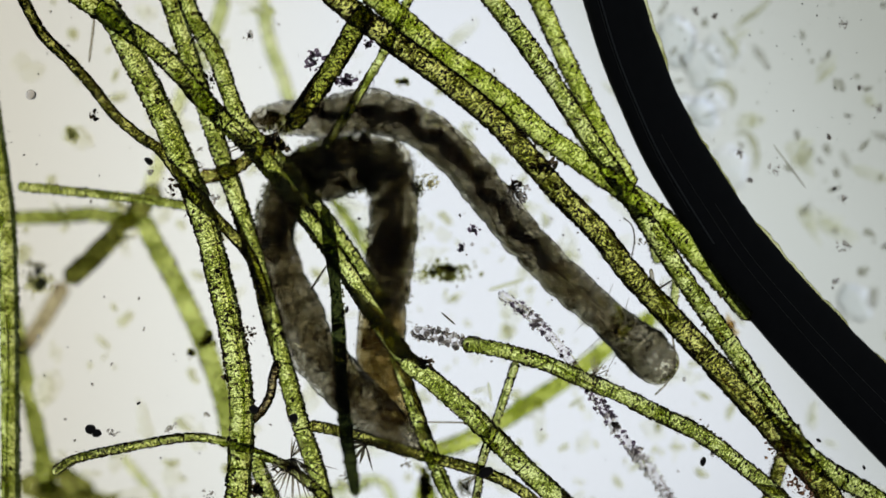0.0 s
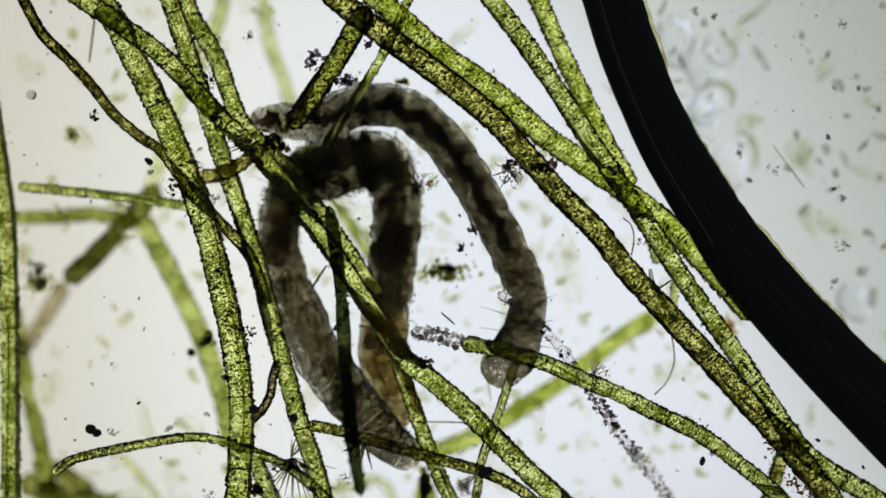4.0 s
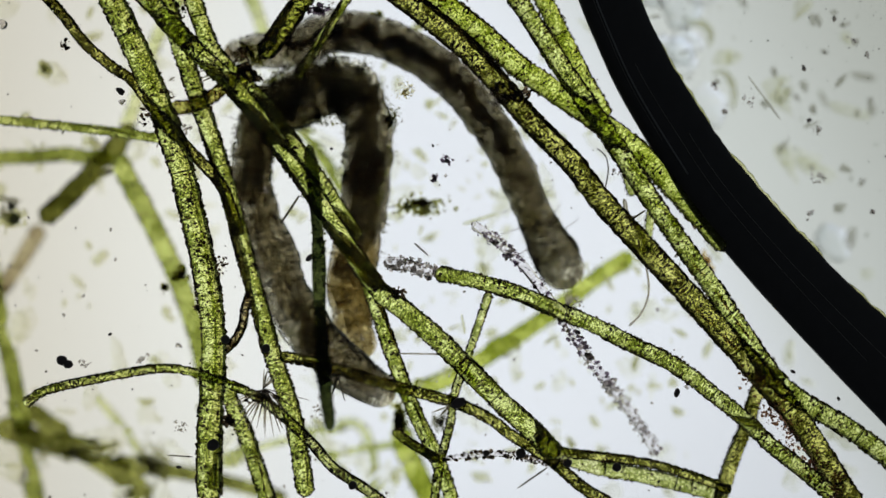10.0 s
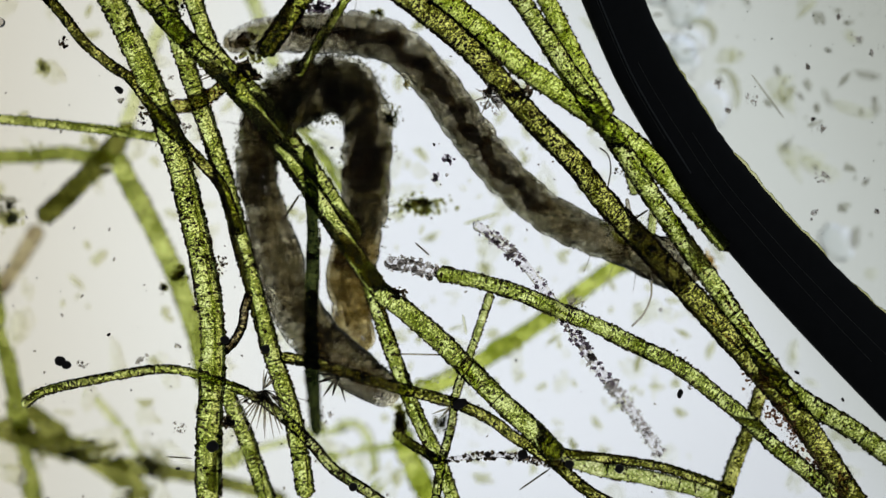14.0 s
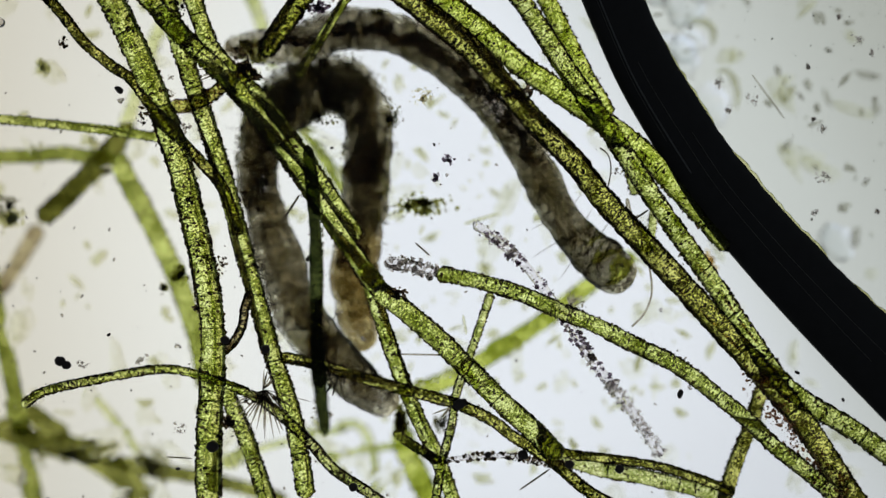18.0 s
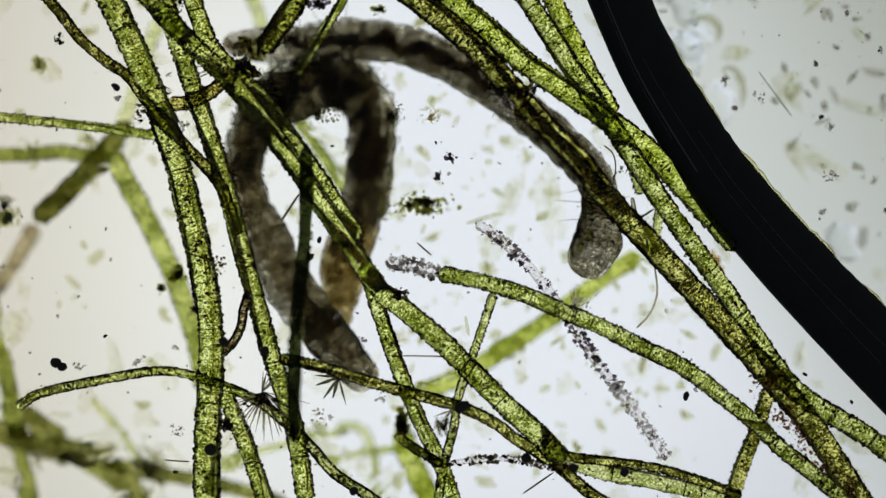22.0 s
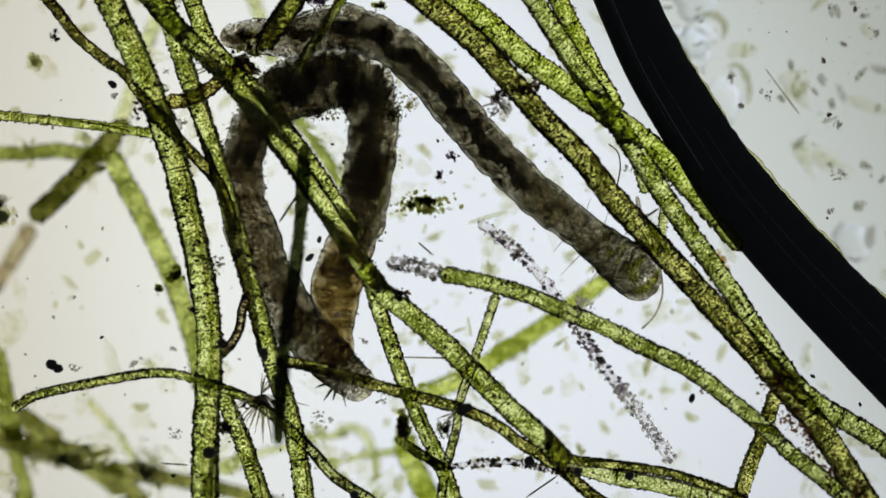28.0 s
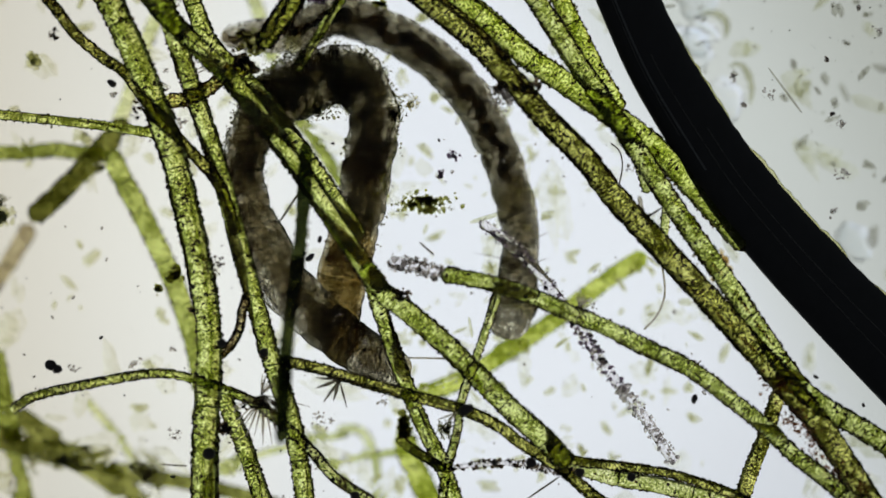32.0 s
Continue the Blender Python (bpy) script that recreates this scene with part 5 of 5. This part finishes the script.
    long_bend(21, [(-1.413, 1.006, -1.03), (-0.912, 0.973, -1.01), (-0.582, 1.037, -0.98), (-0.244, 1.047, -0.90), (0.081, 0.968, -0.81), (0.384, 0.825, -0.73), (0.655, 0.634, -0.73), (0.868, 0.380, -0.53), (1.027, 0.098, -0.34), (0.957, -0.218, -0.14), (0.779, -0.483, -0.14)])
    long_bend(21.5, [(-1.415, 1.008, -1.05), (-0.913, 0.984, -1.03), (-0.580, 1.056, -1.00), (-0.238, 1.052, -0.92), (0.093, 0.968, -0.83), (0.392, 0.811, -0.75), (0.651, 0.598, -0.75), (0.869, 0.340, -0.55), (1.015, 0.044, -0.36), (0.988, -0.282, -0.16), (0.945, -0.603, -0.16)])
    long_bend(22, [(-1.417, 1.011, -1.07), (-0.895, 0.984, -1.05), (-0.538, 1.024, -1.02), (-0.178, 0.994, -0.94), (0.158, 0.871, -0.85), (0.467, 0.692, -0.77), (0.752, 0.484, -0.77), (1.010, 0.247, -0.57), (1.218, -0.026, -0.38), (1.217, -0.366, -0.18), (1.089, -0.680, -0.18)])
    long_bend(22.5, [(-1.422, 1.017, -1.13), (-0.906, 0.982, -1.10), (-0.554, 1.001, -1.08), (-0.206, 0.939, -0.99), (0.111, 0.782, -0.91), (0.389, 0.568, -0.83), (0.638, 0.328, -0.83), (0.863, 0.063, -0.63), (1.071, -0.201, -0.44), (1.203, -0.505, -0.24), (1.340, -0.810, -0.24)])
    long_bend(23, [(-1.429, 1.025, -1.20), (-0.935, 0.987, -1.18), (-0.608, 1.031, -1.15), (-0.281, 0.975, -1.07), (0.024, 0.849, -0.98), (0.303, 0.677, -0.90), (0.564, 0.484, -0.90), (0.803, 0.266, -0.71), (0.991, 0.009, -0.52), (1.082, -0.290, -0.33), (1.065, -0.601, -0.33)])
    long_bend(23.5, [(-1.450, 1.044, -1.43), (-0.960, 1.008, -1.40), (-0.642, 1.047, -1.37), (-0.329, 0.956, -1.29), (-0.029, 0.828, -1.21), (0.248, 0.662, -1.12), (0.496, 0.462, -1.12), (0.734, 0.248, -0.95), (0.943, 0.015, -0.77), (1.060, -0.265, -0.60), (1.093, -0.572, -0.60)])
    long_bend(24, [(-1.476, 1.139, -1.65), (-1.090, 1.178, -1.62), (-0.703, 1.160, -1.60), (-0.325, 1.073, -1.52), (0.029, 0.915, -1.43), (0.361, 0.725, -1.35), (0.659, 0.490, -1.35), (0.916, 0.211, -1.21), (1.123, -0.099, -1.07), (1.241, -0.448, -0.92), (1.340, -0.804, -0.92)])
    long_bend(24.5, [(-1.489, 1.079, -1.85), (-0.944, 1.062, -1.82), (-0.569, 1.076, -1.80), (-0.205, 0.956, -1.72), (0.117, 0.754, -1.63), (0.408, 0.514, -1.55), (0.689, 0.266, -1.55), (0.949, -0.001, -1.47), (1.184, -0.286, -1.39), (1.417, -0.569, -1.31), (1.632, -0.869, -1.31)])
    long_bend(25, [(-1.583, 1.087, -2.05), (-1.180, 1.182, -2.03), (-0.766, 1.187, -2.00), (-0.375, 1.065, -1.92), (-0.040, 0.819, -1.83), (0.273, 0.552, -1.75), (0.573, 0.278, -1.75), (0.858, -0.012, -1.75), (1.129, -0.315, -1.75), (1.396, -0.622, -1.75), (1.665, -0.927, -1.75)])
    long_bend(25.5, [(-1.449, 1.048, -1.40), (-0.927, 1.060, -1.38), (-0.566, 1.134, -1.35), (-0.212, 1.004, -1.27), (0.079, 0.761, -1.18), (0.340, 0.488, -1.10), (0.594, 0.218, -1.10), (0.843, -0.056, -1.10), (1.099, -0.325, -1.10), (1.363, -0.587, -1.10), (1.625, -0.849, -1.10)])
    long_bend(27.5, [(-1.345, 0.964, -0.30), (-0.855, 0.960, -0.28), (-0.518, 1.028, -0.25), (-0.194, 0.894, -0.17), (0.061, 0.648, -0.08), (0.281, 0.374, 0.00), (0.517, 0.121, 0.00), (0.766, -0.119, 0.00), (1.023, -0.352, 0.00), (1.295, -0.565, 0.00), (1.592, -0.742, 0.00)])
    long_bend(28, [(-1.345, 0.965, -0.30), (-0.853, 0.954, -0.28), (-0.518, 1.016, -0.25), (-0.193, 0.884, -0.17), (0.070, 0.649, -0.08), (0.288, 0.376, 0.00), (0.518, 0.120, 0.00), (0.768, -0.117, 0.00), (1.037, -0.330, 0.00), (1.305, -0.546, 0.00), (1.568, -0.769, 0.00)])
    long_bend(28.5, [(-1.345, 0.965, -0.30), (-0.844, 0.948, -0.28), (-0.499, 1.012, -0.25), (-0.168, 0.892, -0.17), (0.079, 0.634, -0.08), (0.295, 0.354, 0.00), (0.529, 0.095, 0.00), (0.792, -0.134, 0.00), (1.043, -0.375, 0.00), (1.304, -0.606, 0.00), (1.587, -0.809, 0.00)])
    long_bend(29, [(-1.345, 0.965, -0.30), (-0.850, 0.963, -0.28), (-0.505, 1.022, -0.25), (-0.179, 0.875, -0.17), (0.077, 0.623, -0.08), (0.303, 0.346, 0.00), (0.538, 0.084, 0.00), (0.793, -0.157, 0.00), (1.050, -0.397, 0.00), (1.320, -0.622, 0.00), (1.612, -0.818, 0.00)])
    long_bend(29.5, [(-1.345, 0.965, -0.30), (-0.850, 0.969, -0.28), (-0.500, 1.027, -0.25), (-0.163, 0.897, -0.17), (0.102, 0.650, -0.08), (0.326, 0.367, 0.00), (0.570, 0.109, 0.00), (0.820, -0.144, 0.00), (1.080, -0.387, 0.00), (1.349, -0.618, 0.00), (1.621, -0.847, 0.00)])
    long_bend(30, [(-1.386, 0.880, -0.30), (-1.026, 0.961, -0.28), (-0.665, 1.034, -0.25), (-0.312, 0.934, -0.17), (-0.033, 0.703, -0.08), (0.197, 0.420, 0.00), (0.468, 0.187, 0.00), (0.766, -0.013, 0.00), (1.024, -0.264, 0.00), (1.226, -0.561, 0.00), (1.331, -0.900, 0.00)])
    long_bend(30.5, [(-1.359, 0.977, -0.45), (-0.891, 0.975, -0.43), (-0.596, 1.116, -0.40), (-0.267, 1.051, -0.32), (-0.005, 0.834, -0.23), (0.186, 0.555, -0.15), (0.377, 0.284, -0.15), (0.580, 0.023, -0.15), (0.785, -0.236, -0.15), (0.984, -0.501, -0.15), (1.160, -0.783, -0.15)])
    long_bend(31, [(-1.373, 0.988, -0.60), (-0.900, 0.981, -0.57), (-0.606, 1.119, -0.55), (-0.276, 1.054, -0.47), (0.001, 0.863, -0.38), (0.209, 0.601, -0.30), (0.355, 0.307, -0.30), (0.425, -0.014, -0.30), (0.413, -0.342, -0.30), (0.352, -0.666, -0.30), (0.260, -0.982, -0.30)])
    long_bend(31.5, [(-1.401, 1.012, -0.90), (-0.926, 1.031, -0.87), (-0.612, 1.160, -0.85), (-0.261, 1.104, -0.77), (0.033, 0.907, -0.68), (0.245, 0.625, -0.60), (0.395, 0.312, -0.60), (0.470, -0.027, -0.60), (0.416, -0.368, -0.60), (0.231, -0.661, -0.60), (0.011, -0.931, -0.60)])
    long_bend(32, [(-1.429, 1.035, -1.20), (-0.936, 1.055, -1.18), (-0.617, 1.184, -1.15), (-0.269, 1.069, -1.07), (0.044, 0.880, -0.98), (0.299, 0.624, -0.90), (0.483, 0.318, -0.90), (0.607, -0.017, -0.90), (0.680, -0.367, -0.90), (0.653, -0.722, -0.90), (0.577, -1.073, -0.90)])
    folded_bend(0, [(-0.132, -1.376, 0.00), (-0.399, -1.198, 0.00), (-0.633, -0.977, 0.00), (-0.852, -0.741, -0.03), (-1.013, -0.461, -0.14), (-1.125, -0.154, -0.26), (-1.193, 0.168, -0.37), (-1.049, 0.453, -0.40), (-0.750, 0.591, -0.40), (-0.427, 0.599, -0.40), (-0.342, 0.298, -0.39), (-0.369, -0.030, -0.30), (-0.410, -0.354, -0.20), (-0.428, -0.678, -0.18), (-0.380, -0.999, -0.17), (-0.243, -1.292, -0.15)])
    folded_bend(3, [(-0.170, -1.443, 0.00), (-0.427, -1.252, 0.00), (-0.643, -1.014, 0.00), (-0.840, -0.760, -0.03), (-1.004, -0.482, -0.14), (-1.114, -0.176, -0.26), (-1.180, 0.147, -0.37), (-1.056, 0.441, -0.40), (-0.762, 0.588, -0.40), (-0.439, 0.605, -0.40), (-0.325, 0.316, -0.39), (-0.356, -0.012, -0.30), (-0.399, -0.335, -0.20), (-0.419, -0.659, -0.18), (-0.376, -0.980, -0.17), (-0.242, -1.273, -0.15)])
    folded_bend(6, [(-0.122, -1.514, 0.00), (-0.377, -1.303, 0.00), (-0.589, -1.049, 0.00), (-0.800, -0.795, -0.03), (-0.968, -0.509, -0.14), (-1.062, -0.188, -0.26), (-1.137, 0.142, -0.37), (-1.026, 0.451, -0.40), (-0.732, 0.620, -0.40), (-0.403, 0.619, -0.40), (-0.304, 0.310, -0.39), (-0.335, -0.028, -0.30), (-0.370, -0.361, -0.20), (-0.400, -0.694, -0.18), (-0.356, -1.024, -0.17), (-0.230, -1.332, -0.15)])
    folded_bend(7, [(-0.130, -1.515, 0.00), (-0.382, -1.305, 0.00), (-0.590, -1.049, 0.00), (-0.800, -0.795, -0.03), (-0.968, -0.512, -0.14), (-1.073, -0.195, -0.26), (-1.145, 0.134, -0.37), (-1.039, 0.443, -0.40), (-0.747, 0.614, -0.40), (-0.419, 0.626, -0.40), (-0.301, 0.329, -0.39), (-0.333, -0.007, -0.30), (-0.367, -0.339, -0.20), (-0.400, -0.670, -0.18), (-0.355, -0.999, -0.17), (-0.249, -1.313, -0.15)])
    folded_bend(9, [(-0.147, -1.502, -0.03), (-0.426, -1.325, -0.03), (-0.673, -1.105, -0.04), (-0.872, -0.840, -0.07), (-1.009, -0.534, -0.18), (-1.111, -0.211, -0.29), (-1.175, 0.124, -0.40), (-1.070, 0.442, -0.43), (-0.793, 0.630, -0.43), (-0.463, 0.665, -0.43), (-0.338, 0.370, -0.42), (-0.356, 0.027, -0.33), (-0.387, -0.309, -0.24), (-0.444, -0.639, -0.23), (-0.434, -0.974, -0.21), (-0.340, -1.293, -0.20)])
    folded_bend(11, [(-0.139, -1.503, -0.17), (-0.417, -1.330, -0.16), (-0.669, -1.118, -0.22), (-0.867, -0.856, -0.24), (-1.006, -0.554, -0.34), (-1.109, -0.234, -0.44), (-1.170, 0.098, -0.54), (-1.094, 0.422, -0.57), (-0.831, 0.624, -0.57), (-0.503, 0.683, -0.57), (-0.343, 0.414, -0.56), (-0.356, 0.075, -0.48), (-0.391, -0.259, -0.40), (-0.446, -0.587, -0.40), (-0.460, -0.919, -0.40), (-0.370, -1.238, -0.40)])
    folded_bend(13, [(-0.117, -1.503, -0.11), (-0.390, -1.331, -0.11), (-0.647, -1.132, -0.14), (-0.845, -0.876, -0.16), (-0.970, -0.574, -0.27), (-1.047, -0.253, -0.37), (-1.136, 0.070, -0.48), (-1.081, 0.390, -0.51), (-0.847, 0.620, -0.51), (-0.525, 0.681, -0.51), (-0.350, 0.440, -0.50), (-0.360, 0.106, -0.41), (-0.383, -0.225, -0.33), (-0.445, -0.547, -0.32), (-0.459, -0.873, -0.31), (-0.387, -1.192, -0.30)])
    folded_bend(17, [(-0.137, -1.452, -0.28), (-0.414, -1.288, -0.27), (-0.662, -1.079, -0.36), (-0.868, -0.829, -0.37), (-0.991, -0.525, -0.46), (-1.081, -0.207, -0.56), (-1.159, 0.118, -0.65), (-1.074, 0.433, -0.68), (-0.826, 0.646, -0.68), (-0.502, 0.688, -0.68), (-0.353, 0.424, -0.68), (-0.367, 0.089, -0.60), (-0.394, -0.242, -0.53), (-0.457, -0.564, -0.54), (-0.473, -0.890, -0.54), (-0.377, -1.203, -0.55)])
    folded_bend(19, [(-0.158, -1.729, -0.52), (-0.420, -1.512, -0.50), (-0.643, -1.258, -0.64), (-0.851, -0.985, -0.64), (-0.970, -0.663, -0.72), (-1.066, -0.330, -0.81), (-1.168, 0.005, -0.89), (-1.130, 0.351, -0.92), (-0.926, 0.627, -0.92), (-0.600, 0.736, -0.92), (-0.364, 0.535, -0.92), (-0.372, 0.186, -0.86), (-0.392, -0.162, -0.80), (-0.435, -0.507, -0.81), (-0.437, -0.853, -0.83), (-0.388, -1.197, -0.85)])
    folded_bend(21, [(-0.337, -1.561, -0.41), (-0.543, -1.321, -0.40), (-0.729, -1.064, -0.50), (-0.912, -0.802, -0.51), (-1.045, -0.510, -0.60), (-1.142, -0.199, -0.69), (-1.191, 0.123, -0.78), (-1.095, 0.428, -0.81), (-0.858, 0.648, -0.81), (-0.544, 0.715, -0.81), (-0.348, 0.495, -0.81), (-0.355, 0.169, -0.74), (-0.382, -0.154, -0.67), (-0.464, -0.467, -0.68), (-0.524, -0.783, -0.69), (-0.564, -1.104, -0.70)])
    folded_bend(23, [(-0.307, -1.381, -0.90), (-0.536, -1.150, -0.87), (-0.771, -0.922, -1.10), (-0.970, -0.660, -1.08), (-1.146, -0.381, -1.14), (-1.277, -0.076, -1.21), (-1.325, 0.253, -1.27), (-1.178, 0.546, -1.30), (-0.887, 0.704, -1.30), (-0.561, 0.757, -1.30), (-0.361, 0.539, -1.30), (-0.362, 0.206, -1.27), (-0.419, -0.120, -1.23), (-0.535, -0.431, -1.27), (-0.614, -0.754, -1.31), (-0.663, -1.085, -1.35)])
    folded_bend(25.5, [(-0.337, -1.432, -0.92), (-0.570, -1.195, -0.89), (-0.813, -0.964, -1.11), (-1.016, -0.699, -1.09), (-1.180, -0.404, -1.16), (-1.281, -0.081, -1.22), (-1.299, 0.257, -1.29), (-1.148, 0.557, -1.32), (-0.849, 0.713, -1.32), (-0.517, 0.758, -1.32), (-0.354, 0.491, -1.32), (-0.373, 0.151, -1.28), (-0.441, -0.180, -1.24), (-0.557, -0.498, -1.28), (-0.634, -0.828, -1.31), (-0.640, -1.169, -1.35)])
    folded_bend(28, [(-0.328, -1.449, -0.22), (-0.575, -1.234, -0.21), (-0.801, -0.996, -0.27), (-0.985, -0.723, -0.29), (-1.130, -0.423, -0.39), (-1.209, -0.097, -0.49), (-1.206, 0.240, -0.59), (-1.037, 0.527, -0.62), (-0.739, 0.678, -0.62), (-0.417, 0.676, -0.62), (-0.325, 0.360, -0.61), (-0.367, 0.025, -0.53), (-0.423, -0.306, -0.45), (-0.544, -0.616, -0.45), (-0.599, -0.943, -0.45), (-0.558, -1.272, -0.45)])
    folded_bend(30, [(-0.208, -1.355, -0.22), (-0.480, -1.178, -0.21), (-0.734, -0.974, -0.27), (-0.944, -0.727, -0.29), (-1.099, -0.436, -0.39), (-1.190, -0.116, -0.49), (-1.199, 0.216, -0.59), (-1.044, 0.507, -0.62), (-0.756, 0.670, -0.62), (-0.434, 0.691, -0.62), (-0.334, 0.389, -0.61), (-0.371, 0.056, -0.53), (-0.425, -0.273, -0.45), (-0.526, -0.585, -0.45), (-0.582, -0.909, -0.45), (-0.540, -1.235, -0.45)])
    folded_bend(32, [(-0.070, -1.319, -0.28), (-0.365, -1.177, -0.27), (-0.635, -0.984, -0.36), (-0.874, -0.757, -0.37), (-1.066, -0.482, -0.46), (-1.183, -0.166, -0.56), (-1.224, 0.169, -0.65), (-1.087, 0.474, -0.68), (-0.812, 0.663, -0.68), (-0.481, 0.712, -0.68), (-0.324, 0.446, -0.68), (-0.374, 0.111, -0.60), (-0.428, -0.221, -0.53), (-0.512, -0.544, -0.54), (-0.562, -0.873, -0.54), (-0.489, -1.199, -0.55)])
    for ob, rings, bends, trim in ((long_worm, long_rings, long_bends, (0.05, 0.085)), (folded_worm, folded_rings, folded_bends, (0.10, 0.08))):
        for seg, rows in zip(rings, ring_rows(bends, len(rings), ob.location, trim)):
            walk(seg, rows)
    drift = [(0, 0.48, 0.39), (1.5, 0.48, 0.39), (3, 0.44, 0.49), (6, 0.48, 0.55), (7, 0.42, 0.56), (9, 0.55, 0.58), (11, 0.55, 0.56), (13, 0.464, 0.521), (14.5, 0.50, 0.556),
             (16.5, 0.366, 0.483), (18, 0.50, 0.50), (22, 0.55, 0.52), (25.5, 0.483, 0.564), (28, 0.504, 0.475), (30, 0.49, 0.49), (31, 0.406, 0.497), (32, 0.51, 0.53)]
    walk(glassy_clump, [(t, pose((x + 0.02) * MM, (y - 0.03) * MM, 0.12 * MM)) for t, x, y in drift])
    walk(black_clump, [(t, pose(x * MM, (y + 0.02) * MM, 0.15 * MM)) for t, x, y in drift])
    walk(crystal_spray, [(t, pose(x * MM, y * MM, 0.14 * MM)) for t, x, y in drift])
    walk(loose_crystals, [(t, pose(x * MM, y * MM, 0)) for t, x, y in (
        (0, -0.10, 0.43), (7, -0.10, 0.45), (9, -0.09, 0.55), (13, -0.08, 0.60), (14.5, -0.08, 0.63), (16.5, -0.05, 0.58), (17.5, 0.04, 0.50), (18.5, 0.02, 0.55), (19, 0.14, 0.38),
        (20, 0.005, 0.53), (22, 0.07, 0.384), (24, 0.014, 0.387), (25.5, -0.095, 0.49), (28, -0.085, 0.446), (32, -0.085, 0.446))])
    walk(dark_thread, [
        (0, pose(-0.664 * MM, -0.619 * MM, 0.8 * MM, -33, 0, 8.07)),
        (3, pose(-0.651 * MM, -0.619 * MM, 0.8 * MM, -33, 0, 8.15)),
        (6, pose(-0.598 * MM, -0.607 * MM, 0.8 * MM, -33, 0, 7.89)),
        (7, pose(-0.605 * MM, -0.608 * MM, 0.8 * MM, -33, 0, 7.89)),
        (9, pose(-0.590 * MM, -0.677 * MM, 0.8 * MM, -33, 0, 7.35)),
        (11, pose(-0.635 * MM, -0.683 * MM, 0.8 * MM, -33, 0, 5.35)),
        (13, pose(-0.652 * MM, -0.691 * MM, 0.8 * MM, -33, 0, 4.06)),
        (17, pose(-0.657 * MM, -0.700 * MM, 0.8 * MM, -33, 0, 3.74)),
        (18, pose(-0.628 * MM, -0.695 * MM, 0.8 * MM, -33, 0, 5.57)),
        (19, pose(-0.605 * MM, -0.701 * MM, 0.8 * MM, -33, 0, 6.39)),
        (20, pose(-0.622 * MM, -0.704 * MM, 0.8 * MM, -33, 0, 5.76)),
        (21, pose(-0.670 * MM, -0.711 * MM, 0.8 * MM, -33, 0, 3.44)),
        (22, pose(-0.728 * MM, -0.716 * MM, 0.8 * MM, -33, 0, -0.09)),
        (23, pose(-0.761 * MM, -0.713 * MM, 0.8 * MM, -33, 0, -2.26)),
        (25.5, pose(-0.771 * MM, -0.709 * MM, 0.8 * MM, -33, 0, -2.43)),
        (28, pose(-0.776 * MM, -0.714 * MM, 0.8 * MM, -33, 0, -2.58)),
        (30, pose(-0.771 * MM, -0.718 * MM, 0.8 * MM, -33, 0, -2.46)),
        (32, pose(-0.764 * MM, -0.702 * MM, 0.8 * MM, -33, 0, -2.36)),
    ])


motions()
